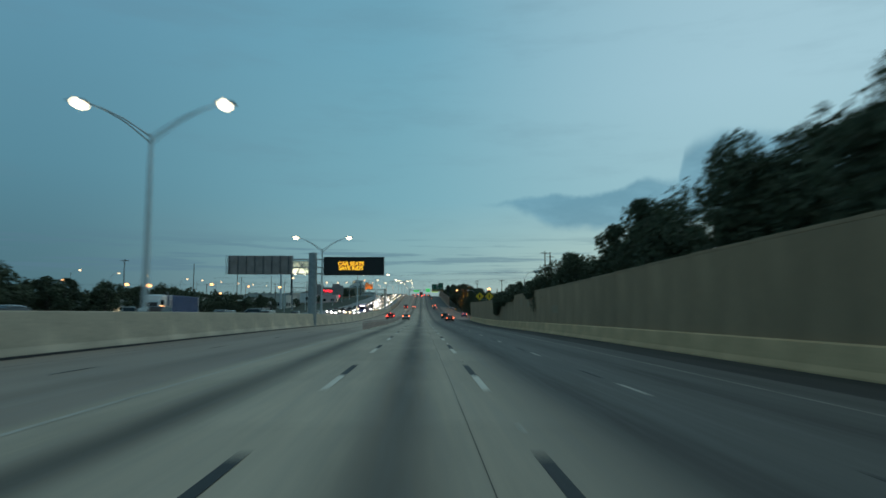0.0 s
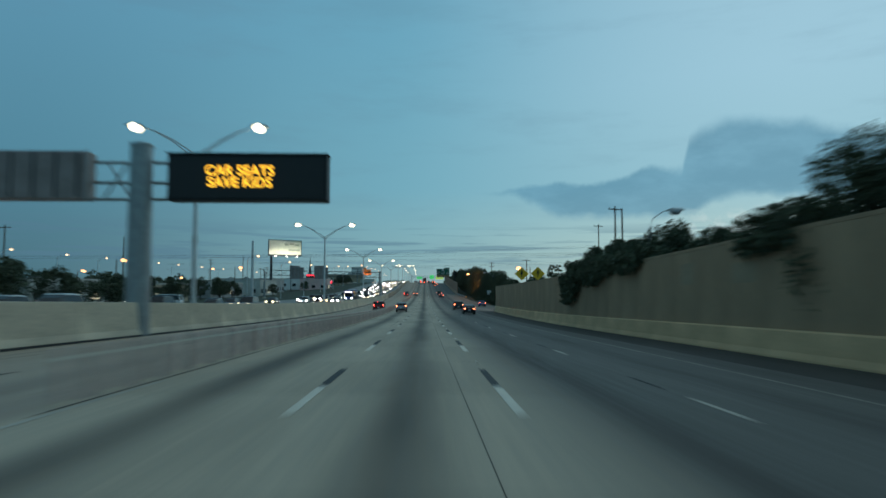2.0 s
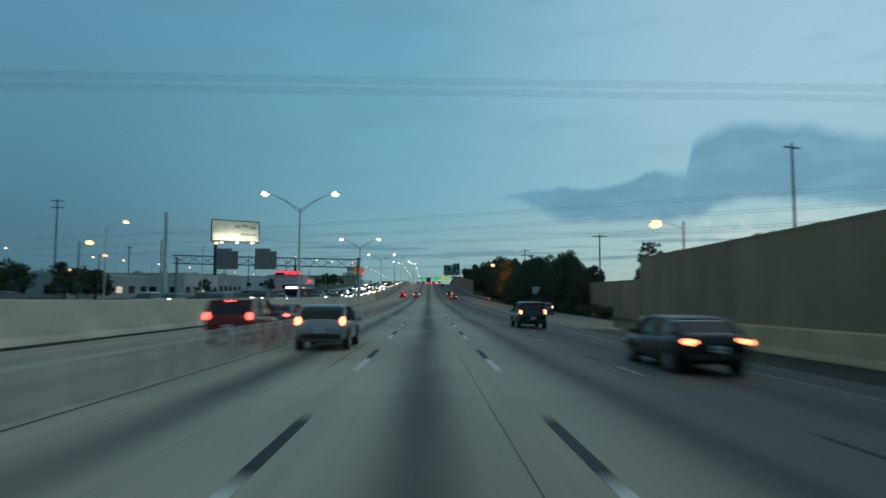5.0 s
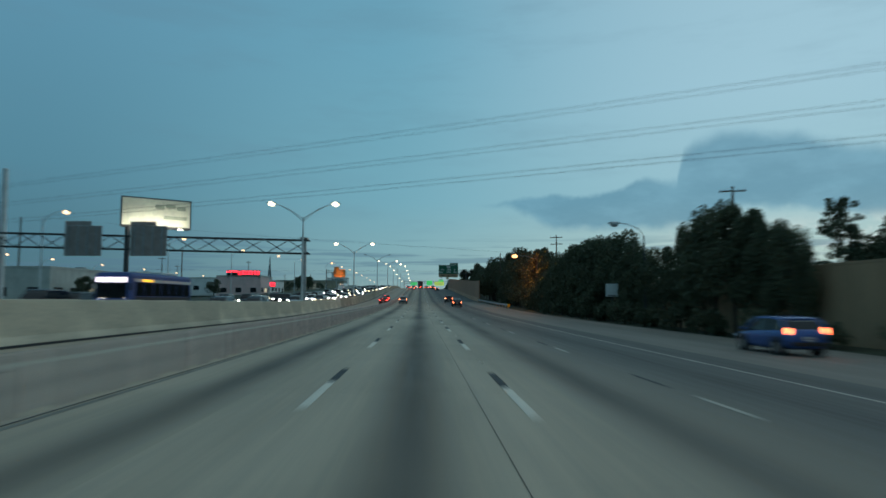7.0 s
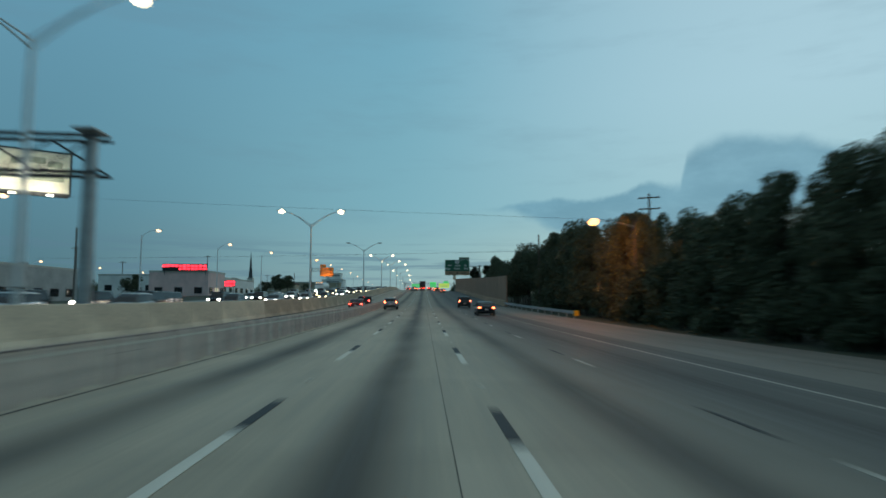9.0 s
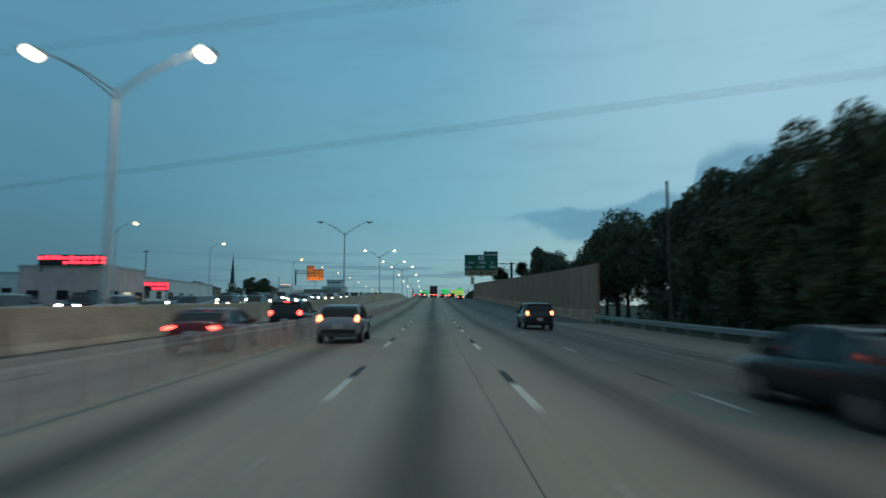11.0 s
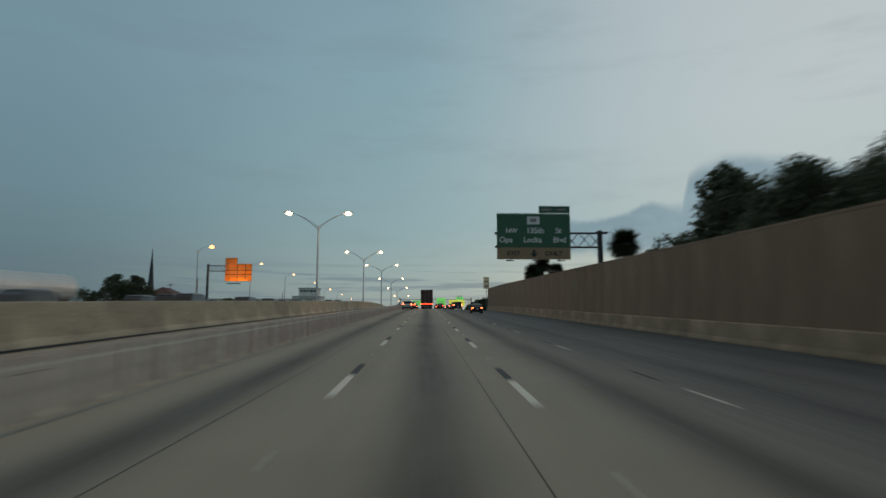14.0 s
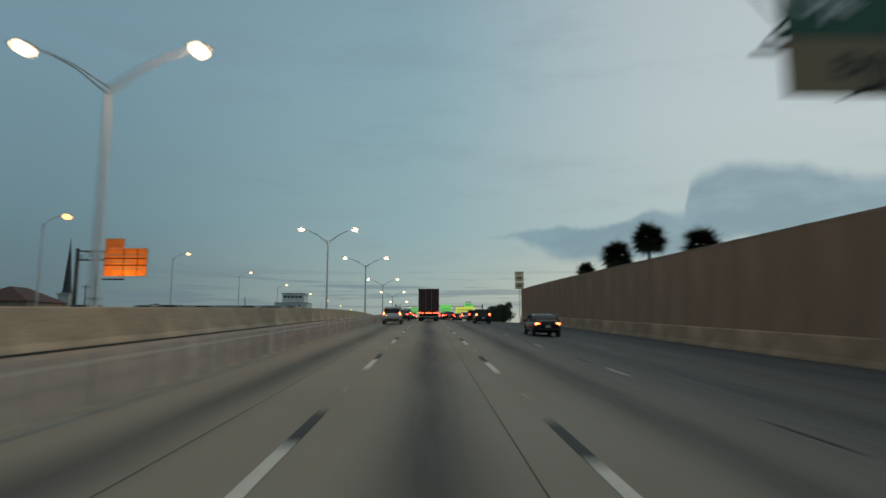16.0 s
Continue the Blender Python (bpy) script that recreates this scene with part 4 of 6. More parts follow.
def palm(seed, h):
    rng = np.random.default_rng(seed)
    ob = empty("palm_tree", pose(0, 0, 0), "cabbage palm with a round head of fan fronds", "palm tree", "palms")
    part("trunk", tubed([(0, 0, -.4), (.1, 0, h * .4), (0, .1, h)], [.22, .18, .17], 9), M_BARK, ob)
    vs, fs = [], []
    for i in range(420):
        a, e = rng.uniform(0, 6.28), math.asin(rng.uniform(-.85, 1.0))
        L = rng.uniform(1.2, 2.5)
        d = np.array((math.cos(a) * math.cos(e), math.sin(a) * math.cos(e), math.sin(e)))
        s = np.cross(d, (0, 0, 1.0))
        s /= np.linalg.norm(s)
        tip0 = np.array((0, .1, h)) + d * L * .45
        for j in range(9):
            w = (j - 4) / 4
            dd = d * (1 - .35 * abs(w)) + s * w * .75
            t = tip0 + dd * L * .62 - np.array((0, 0, .18 * abs(w) + .1))
            side_w = np.cross(dd, (0, 0, 1.0)) * .10
            k = len(vs)
            vs += [tuple(tip0 - side_w), tuple(tip0 + side_w), tuple(t)]
            fs.append((k, k + 1, k + 2))
        k = len(vs)
        vs += [(0, .1, h), tuple(tip0 + s * .03), tuple(tip0 - s * .03)]
        fs.append((k, k + 1, k + 2))
    me = bpy.data.meshes.new("fronds")
    me.from_pydata(vs, [], fs)
    part("fronds", me, M_PALM, ob)
    return ob


def pine(seed, h):
    """Feathery upright tree with tiers of thin drooping branches."""
    rng = np.random.default_rng(seed)
    ob = empty("pine_tree", pose(0, 0, 0), "tall feathery pine with sparse tiers", "pine tree", "pines")
    bm = tubed([(0, 0, -.4), (0, 0, h * .5), (.1, 0, h)], [.2, .13, .03], 7)
    blobs = []
    for i in range(34):
        k = rng.uniform(.28, 1)
        a, L = rng.uniform(0, 6.28), (1.15 - k) * h * .22 + .4
        c = (math.cos(a) * L, math.sin(a) * L, h * k)
        tube(bm, [(0, 0, h * k - .3), (c[0], c[1], h * k + .2)], [.04, .015], 4)
        blobs.append(((c[0] * .8, c[1] * .8, h * k + .1), (L * .45, L * .45, .35)))
    part("trunk", bm, M_BARK, ob)
    part("crown", leaf_mesh("crown", blobs, 45, .22, rng, .1), M_LEAF, ob)
    return ob


def shrub(seed, w, h):
    rng = np.random.default_rng(seed)
    ob = empty("shrub", pose(0, 0, 0), "dark leafy shrub with dense small leaves", "shrub", "shrubs")
    blobs = [((rng.uniform(-w, w), rng.uniform(-w, w), h * rng.uniform(.3, .8)), (w * .5, w * .5, h * .35)) for _ in range(9)]
    part("stem", tubed([(0, 0, -.2), (.1, 0, h * .5), (.2, .1, h * .8)], [.08, .06, .02], 6), M_BARK, ob)
    part("crown", leaf_mesh("crown", blobs, 150, .20, rng), M_LEAF, ob)
    return ob


rng = np.random.default_rng(7)
TREES = [tree(11, 10, 3.6), tree(12, 10, 4.0, .5), tree(13, 10, 3.3, -.4), tree(14, 10, 4.4), tree(15, 10, 2.9, 0, True), tree(16, 10, 3.8, .3)]
FAR_TREES = [tree(sd, 10, sp, ln, False, 170, .31) for sd, sp, ln in ((51, 3.6, 0), (52, 4.0, .5), (53, 3.3, -.4), (54, 4.4, 0))]
USED = set()


def plant(ob, x, y, scale, turn, dz=-.1, wide=1.0):
    """The first planting places the tree itself, later ones a copy."""
    m = pose(x, y, land(x, y) + dz, 0, 0, turn)
    if ob.name not in USED:
        USED.add(ob.name)
        ob.matrix_basis = m
        t = ob
    else:
        t = copy_thing(ob, m)
    t.scale = (scale * wide, scale * wide, scale)
    return t


def tree_row(y0, y1, gap, tops, x0, x1, kinds=4, wide=(.9, 1.15), pool=None):
    """Trees along the road whose heights follow a profile of (y, metres)."""
    y, k = y0, 0
    while y < y1:
        h = float(np.interp(y, [p[0] for p in tops], [p[1] for p in tops])) * rng.uniform(.9, 1.06)
        x = x0 + (x1 - x0) * ((k * .618) % 1.0)
        plant((pool or TREES)[int(rng.integers(0, kinds))], x, y, h / 9.9, rng.uniform(0, 360), wide=rng.uniform(*wide))
        y += gap * rng.uniform(.7, 1.3)
        k += 1


# above the south wall, some of them leaning over it
plant(TREES[0], 16.9, 44.5, 1.12, 20, wide=.72)
for x, y, k, a in ((17.3, 66.5, .92, 70), (17.0, 70.5, .96, 200), (16.9, 75.0, .86, 310)):
    plant(TREES[int(y) % 4], x, y, k, a, wide=.8)
plant(TREES[3], 17.6, 32.4, 1.2, 150, wide=.7)
tree_row(4, 113.5, 3.0, ((0, 11.6), (26, 12.6), (33, 11.0), (37, 10.4), (39.5, 8.6), (44.5, 8.8), (48, 10.8), (53, 11.6), (57, 11.2), (61, 9.8), (64, 9.4), (70, 8.9), (76, 8.2), (83, 7.7), (92, 8.0), (100, 8.4), (110, 8.5), (120, 8.2)), 19.5, 21.4, wide=(.8, .98))
tree_row(6, 112, 8.0, ((0, 11.0), (38, 9.8), (41, 7.4), (46, 7.4), (50, 9.4), (60, 9.0), (72, 8.6), (80, 7.4), (100, 7.6), (125, 7.0)), 23.5, 26, pool=FAR_TREES)
tree_row(97, 112, 2.6, ((58, 6.8), (98, 7.2), (104, 7.8), (116, 7.7), (119, 6.6)), 16.9, 17.6, 4, (.62, .78))


def creeper(y0, y1, drop, seed):
    """Leaves spilling over the coping of the south wall, drop metres down its face."""
    r = np.random.default_rng(seed)
    yc = (y0 + y1) / 2
    ob = empty("creeper", pose(14.2, yc, land(14.2, yc)), "leafy creeper hanging over the top of the noise wall", "creeper", "creepers")
    spill = []
    for y in np.arange(y0, y1, .45):
        deep = drop * (1 - ((y - yc) / (y1 - y0) * 2) ** 2) ** .5
        for z in np.arange(5.6, 4.8 - deep, -.5):
            x = r.uniform(-.6, -.2) if z < 4.9 else r.uniform(-.4, 1.6)
            spill.append(((x, y - yc + r.uniform(-.3, .3), z + r.uniform(-.2, .2) + height(y) - height(yc)), (.40, .6, .42)))
    part("stem", tubed([(.9, 0, -.2), (.7, .1, 3.0), (.4, 0, 5.1), (-.25, 0, 5.15), (-.4, .1, 4.4)], [.06, .05, .03, .03, .02], 6), M_BARK, ob)
    part("leaves", leaf_mesh("leaves", spill, 70, .17, r), M_LEAF, ob)


creeper(75, 79.5, .5, 61)
creeper(91, 97, .35, 62)
creeper(97, 108.5, .8, 64)
creeper(107, 113.6, 2.6, 63)
# behind the ramp
tree_row(222, 252, 2.5, ((221, 5.6), (227, 8.3), (232, 10.0), (236, 9.1), (240.5, 7.8), (244, 7.6), (245.5, 4.6), (250, 4.6), (252, 6.6)), 22.4, 23.2, 6, (.6, .75))
tree_row(252.5, 362, 2.7, ((252, 7.6), (256, 8.6), (260, 9.9), (265, 11.4), (271, 10.8), (280, 10.4), (289, 10.1), (302, 10.6), (310, 12.0), (314.5, 11.2), (316.5, 7.2), (321.5, 7.2), (323.5, 12.6), (330, 13.4), (341, 13.2), (350, 13.0), (358, 12.2)), 23.4, 24.8, 6, (.62, .78))
tree_row(230, 362, 6.5, ((228, 8.0), (240, 8.4), (252, 4.6), (262, 9.0), (296, 8.6), (313, 9.0), (316, 6.4), (323, 6.6), (330, 11.4), (356, 11.0)), 26.5, 29, 4, (.7, .9), FAR_TREES)
tree_row(262, 352, 4.6, ((262, 5.0), (300, 5.6), (352, 6.4)), 21.8, 22.4, 4, (.9, 1.1), FAR_TREES)
# behind the north wall
tree_row(364, 394, 2.6, ((360, 12.0), (368, 12.3), (376, 12.0), (381, 9.6), (385, 9.2), (390, 8.5), (394, 7.9)), 21.6, 23.2, 4, (.75, .9))
tree_row(403, 424.5, 2.0, ((402, 8.8), (406, 9.5), (409, 10.9), (414, 10.3), (418, 10.6), (421, 9.6), (425, 9.8)), 21.4, 23.0, 4, (.7, .85))
plant(TREES[0], 22.0, 397.6, .84, 30, wide=.85)
plant(TREES[3], 22.3, 401.0, .87, 200, wide=.8)
plant(TREES[4], 22.4, 424.4, 1.27, 40, wide=.95)
plant(TREES[4], 22.6, 427.0, 1.24, 130, wide=1.2)
plant(TREES[1], 22.4, 434.0, .86, 75, wide=.9)
plant(TREES[2], 22.2, 438.6, .78, 15, wide=.9)
tree_row(632, 770, 7.0, ((630, 7.2), (700, 8.4), (770, 8.0)), 24.0, 28.0, pool=FAR_TREES)
PALMS = [palm(21, 9.4), palm(22, 8.6), palm(23, 10.2)]
for i, (x, y, h) in enumerate(((22.0, 448, 10.6), (21.9, 506, 11.2), (22.0, 496, 10.3), (22.0, 484.6, 9.0), (24, 512, 10.0), (27, 540, 10))):
    plant(PALMS[i % 3], x, y, h / 11.2, i * 70)
PINES = [pine(31, 12), pine(32, 13)]
for i, (x, y, s) in enumerate(((40, 244, 1.0), (42.5, 246, .92), (45, 243, .86), (47.5, 247, .8), (50, 244, .75), (22.0, 398, .62))):
    plant(PINES[i % 2], x, y, s, i * 50)
SHRUBS = [shrub(41, 1.3, 2.0), shrub(42, 1.8, 2.6)]
for i in range(16):
    plant(SHRUBS[i % 2], 20.8 + rng.uniform(-.3, .5), 205 + i * 6.4, rng.uniform(.6, .95), rng.uniform(0, 360))
for i in range(34):
    plant(SHRUBS[i % 2], 23.4 + rng.uniform(-.8, .9), 254 + i * 3.2, rng.uniform(1.0, 1.35), rng.uniform(0, 360))
for y, k in ((136.5, .57), (139.4, .6), (142.6, .575), (145.5, .6), (148.8, .57), (151.6, .55)):
    plant(TREES[int(y) % 4], 16.9 + rng.uniform(-.2, .3), y, k, rng.uniform(0, 360), wide=.8)
for i in range(10):
    plant(SHRUBS[i % 2], 25 + rng.uniform(-1, 3), 128 + i * 6.0, rng.uniform(1.8, 2.6), rng.uniform(0, 360))
# far right beyond the walls
for i in range(22):
    plant(FAR_TREES[i % 4], 34 + rng.uniform(0, 45), 150 + i * 24 + rng.uniform(-8, 8), rng.uniform(.8, 1.1), rng.uniform(0, 360))
for i in range(14):
    plant(FAR_TREES[i % 4], 24 + i * 2.2 + rng.uniform(-2, 2), 560 + i * 13, rng.uniform(.75, 1.0), rng.uniform(0, 360))
# left side
for x, y, s in ((-54, 76, .74), (-56, 83, .78), (-53, 90, .66), (-55, 98, .68), (-53, 106, .64), (-56, 113, .7), (-54, 121, .66), (-52, 128, .72), (-53, 134, .68), (-51, 140, .6)):
    plant(FAR_TREES[int(rng.integers(0, 4))], x, y, s, rng.uniform(0, 360), wide=1.25)
for x, y, k in ((-51, 146, .46), (-50, 153, .52), (-53, 158, .5), (-49.5, 161, .48), (-51, 168, .54), (-54, 173, .5), (-50.5, 178, .46), (-52, 186, .5)):
    plant(FAR_TREES[int(rng.integers(0, 4))], x, y, k, rng.uniform(0, 360), wide=1.5)
belt_rng = np.random.default_rng(55)
belt = []
for i in range(330):
    x, y = -belt_rng.uniform(98, 215), 30 + i * 2.6 + belt_rng.uniform(-6, 6)
    h = belt_rng.uniform(5.5, 9.0)
    belt += [((x + belt_rng.uniform(-2, 2), y + belt_rng.uniform(-2, 2), land(x, y) + h * q), (3.4 * w, 3.4 * w, h * .26)) for q, w in ((.25, 1.0), (.5, 1.1), (.76, .7))]
tagged(part("tree_belt", leaf_mesh("tree_belt", belt, 60, .75, belt_rng), M_LEAF), "dark belt of broadleaf trees behind the buildings", "trees", kind="stuff")
for x, y, s in ((-58, 92, .62), (-60, 98, .66), (-62, 106, .6), (-57, 113, .58), (-60, 236, .68), (-62, 243, .6), (-56, 499, .68), (-60, 503, .78), (-63, 507, .74), (-58, 508, .7), (-67, 504, .62), (-64, 583, .6), (-60, 300, .5), (-62, 375, .55)):
    plant(FAR_TREES[int(rng.integers(0, 4))], x, y, s, rng.uniform(0, 360), wide=1.3)
tree_row(64, 262, 8.5, ((60, 5.8), (150, 6.2), (262, 6.0)), -74, -58, 4, (1.2, 1.5), FAR_TREES)
# far woods towards the horizon, too many to count
woods_rng = np.random.default_rng(77)
blobs = []
for i in range(420):
    a = woods_rng.uniform(-1.25, 1.0)
    r = woods_rng.uniform(900, 1500)
    x, y = math.sin(a) * r, math.cos(a) * r + 60
    if abs(x) < 60:
        continue
    h = woods_rng.uniform(6, 11)
    blobs.append(((x, y, -2 + h * .5), (14, 14, h * .55)))
woods = part("far_woods", leaf_mesh("far_woods", blobs, 60, 4.0, woods_rng), M_LEAF)
tagged(woods, "dark line of distant woods along the horizon", "woods", kind="stuff")


# ---- utility poles and wires ----
def utility_pole(x, y, top, arms=1, turn=0, label="weathered timber utility pole with crossarms"):
    g = land(x, y)
    ob = empty("utility_pole", pose(x, y, g, 0, 0, turn), label, "utility pole", "utility poles")
    h = top - g
    part("pole", tubed([(0, 0, -.3), (0, 0, h)], [.19, .12], 9), M_WOODPOLE, ob)
    for k in range(arms):
        z = h - .5 - k * 1.4
        part("crossarm", boxed(-1.3, 1.3, -.08, .08, z - .07, z + .07), M_WOODPOLE, ob)
        for q in (-1.15, -.5, .5, 1.15):
            part("insulator", tubed([(q, 0, z + .07), (q, 0, z + .26)], [.05, .035], 6), M_SIGNBACK, ob)
    return ob


POLES = [(30.5, 149.3, 13.2, 1), (32.0, 150.5, 13.0, 0), (43.4, 204, 16, 1), (28.9, 316, 11.2, 2), (21.5, 351, 9.9, 0), (24, 255, 3.8, 0), (-76.6, 260.6, 17.6, 2), (-85, 180, 13, 1), (-92, 120, 12, 1), (-78, 215, 13.5, 0),
         (-95, 330, 13, 2), (-66, 360, 12, 0), (-72, 300, 12.5, 0), (-88, 400, 12, 1), (-74, 455, 14, 1), (-105, 90, 12, 1), (-120, 150, 13, 2), (-110, 470, 13, 1), (-66, 560, 13, 0), (-90, 600, 14, 1), (-60, 640, 13, 0), (33, 250, 9.5, 1)]
for x, y, z, a in POLES:
    utility_pole(x, y, z, a, random.uniform(-25, 25))


cp = empty("concrete_pole", pose(-63.4, 282.3, land(-63.4, 282.3)), "tall thick grey concrete utility pole", "utility pole")
part("pole", tubed([(0, 0, -.3), (0, 0, 20.4)], [.62, .40], 12), M_POLE, cp)
part("pole_cap", tubed([(0, 0, 20.4), (0, 0, 20.6)], [.46, .3], 12), M_POLE, cp)


def wire(p, q, sag, r=.014):
    p, q = Vector(p), Vector(q)
    pts = [p.lerp(q, k / 14) - Vector((0, 0, sag * 4 * (k / 14) * (1 - k / 14))) for k in range(15)]
    ob = part("power_wire", tubed(pts, r, 5), M_SIGNBLACK)
    return tagged(ob, "thin black overhead power wire across the road", "power line", "power wires")


for z in (10.1, 8.0, 6.0):
    for dz in (0, .35):
        y0 = 233.5
        wire((60, y0 - 31.5, z + .3 + dz + .6), (-95, y0 + 50, z + .2 + dz + .6), .6)
wire((32, 301.3, 5.5), (-105, 364.3, 20.6), .5)
wire((32, 297, 2.9), (-105, 371.2, 6.9), .5)
wire((60, 157.6, 6.6), (-150, 145, 4.6), .3)
wire((60, 157.9, 6.3), (-150, 145.3, 4.3), .3)


# unlit lamps behind the walls
for x, y, z, arm in ((18.5, 96.8, 5.9, 1.9), (19.0, 246, 5.0, -2.9)):
    g = land(x - arm, y)
    ob = empty("dark_lamp", pose(x - arm, y, g), "grey street lamp with a dark unlit head behind the wall", "street lamp", "unlit lamps")
    h = z - g
    part("pole", tubed([(0, 0, -.3), (0, 0, h - 1.2)], [.10, .07], 8), M_DARKSTEEL, ob)
    part("arm", tubed([(0, 0, h - 1.2), (arm * .15, 0, h - .55), (arm * .55, 0, h - .05), (arm * .85, 0, h + .03)], .04, 6), M_POLE, ob)
    luminaire(ob, pose(arm, 0, h, 0, 0, 0 if arm > 0 else 180), G_LAMPOFF)


# ---- buildings on the left ----
def building(x0, x1, y0, y1, h, mt, label, bays=4, lit=(), base=None):
    """A low block with a parapet, doors and windows on the side that faces the road and on the near end."""
    z = min(land(x, y) for x in (x0, x1) for y in (y0, y1)) if base is None else base
    b = empty("building", pose(x1, y0, z), label, "building", "roadside buildings")
    w, d = x1 - x0, y1 - y0
    part("block", boxed(-w, 0, 0, d, -1.0, h), mt, b)
    for a in ((-w - .1, .1, -.1, .18), (-w - .1, .1, d - .18, d + .1)):
        part("parapet", boxed(a[0], a[1], a[2], a[3], h, h + .45), M_TRIM_PALE, b, "pale parapet")
    for a in ((-.18, .1, .18, d - .18), (-w - .1, -w + .18, .18, d - .18)):
        part("parapet", boxed(a[0], a[1], a[2], a[3], h, h + .45), M_TRIM_PALE, b, "pale parapet")
    for i in range(bays):
        yy = d * (i + .5) / bays
        hw = min(1.4, d / bays * .32)
        win = part("window", boxed(.0, .06, yy - hw, yy + hw, 1.0, min(2.6, h - .6)), M_TRIM, b)
        part("pane", boxed(.055, .075, yy - hw + .1, yy + hw - .1, 1.1, min(2.5, h - .7)), G_WINDOW if i in lit else M_CARGLASS, win)
    ends = max(2, int(w / 5))
    for i in range(ends):
        xx = -w * (i + .5) / ends
        win = part("window", boxed(xx - 1.0, xx + 1.0, -.06, .0, 1.0, min(2.6, h - .6)), M_TRIM, b)
        part("pane", boxed(xx - .9, xx + .9, -.075, -.055, 1.1, min(2.5, h - .7)), M_CARGLASS, win)
    for i in range(max(1, int(w * d / 160))):
        xx, yy = -random.uniform(2, w - 2), random.uniform(2, max(2.5, d - 3))
        part("roof_unit", boxed(xx - .8, xx + .8, yy - .6, yy + .6, h, h + 1.0, .05), M_STEEL, b, "grey roof unit")
    return b


M_TRIM_PALE = material("pale_parapet_plaster", (.52, .50, .45), .8, vary=.15, scale=.6, fine=10)
M_WHITEWALL = material("off_white_plaster", (.58, .56, .50), .85, vary=.16, scale=.4, fine=8)
M_BRIGHTWALL = material("white_plaster", (.80, .78, .74), .85, vary=.10, scale=.4, fine=8)
M_PINKWALL = material("pale_pink_plaster", (.76, .53, .49), .85, vary=.14, scale=.4, fine=8)
M_GREYWALL = material("grey_block_wall", (.42, .41, .39), .85, vary=.2, scale=.4, fine=8)
M_TANWALL = material("tan_plaster", (.42, .34, .24), .85, vary=.2, scale=.4, fine=8)
M_REDTILE = material("red_roof_tile", (.13, .06, .048), .8, vary=.25, scale=1, fine=10)
building(-78, -60, 118, 136, 3.6, M_WHITEWALL, "low off-white flat-roofed shop", 4, (1, 2))
building(-82, -61, 150, 178, 4.4, M_WHITEWALL, "cream flat-roofed warehouse with lit windows", 5, (2, 3))
building(-84, -60, 190, 212, 4.0, M_TANWALL, "low tan flat-roofed building with lit windows", 4, (0, 2))
building(-92, -66, 246, 280, 4.6, M_GREYWALL, "grey block warehouse with flat roof", 6, (3,))
building(-86, -64, 296, 322, 5.8, M_WHITEWALL, "off-white two-bay commercial building with windows", 5, (2,))
building(-96, -72, 346, 372, 6.4, M_GREYWALL, "grey commercial building with flat roof", 5)
building(-69.5, -54.5, 400, 413, 6.4, M_PINKWALL, "pale pink building under a red neon sign", 3, (1,), base=-1.0)
building(-90, -62, 415, 470, 5.2, M_BRIGHTWALL, "long white flat-roofed warehouse", 9, (), base=0.0)
building(-100, -78, 500, 530, 6.0, M_WHITEWALL, "white building far beside the road", 5)
building(-96, -62, 556, 580, 6.0, M_TANWALL, "tan building with a low roof", 4)
building(-92, -64, 612, 640, 7.0, M_GREYWALL, "grey building near the crest", 5)
hotel = empty("tall_building", pose(-85, 824, land(-85, 824)), "tall stepped white building with dark window bands, far off", "building", "roadside buildings")
part("block", boxed(-10.5, 9.5, 0, 16, -1, 21.5), M_BRIGHTWALL, hotel)
part("upper_block", boxed(-6.5, 7.0, 2, 14, 21.5, 27.5), M_BRIGHTWALL, hotel)
part("cornice", boxed(-10.9, 9.9, -.4, 16.4, 21.5, 22.1), M_TRIM_PALE, hotel)
part("roof_ledge", boxed(-7.0, 7.5, 1.6, 14.4, 27.5, 28.1), M_TRIM_PALE, hotel)
for z in (19.2, 25.0):
    for k in range(5):
        part("window", boxed(-5.6 + k * 2.4, -3.9 + k * 2.4, -.05 if z < 21 else 1.95, .02 if z < 21 else 2.02, z, z + 1.3), M_CARGLASS, hotel)
long_roof = empty("long_building", pose(-84, 772, land(-84, 772)), "long low tan building with a flat roof, far off", "building", "roadside buildings")
part("block", boxed(-52, 12, 0, 14, -1, 17.2), M_TANWALL, long_roof)
part("roof_ledge", boxed(-52.6, 12.6, -.6, 14.6, 17.2, 18.0), M_TRIM_PALE, long_roof)
building(-66, -52, 690, 704, 7.0, M_WHITEWALL, "white building with lit sign", 3)


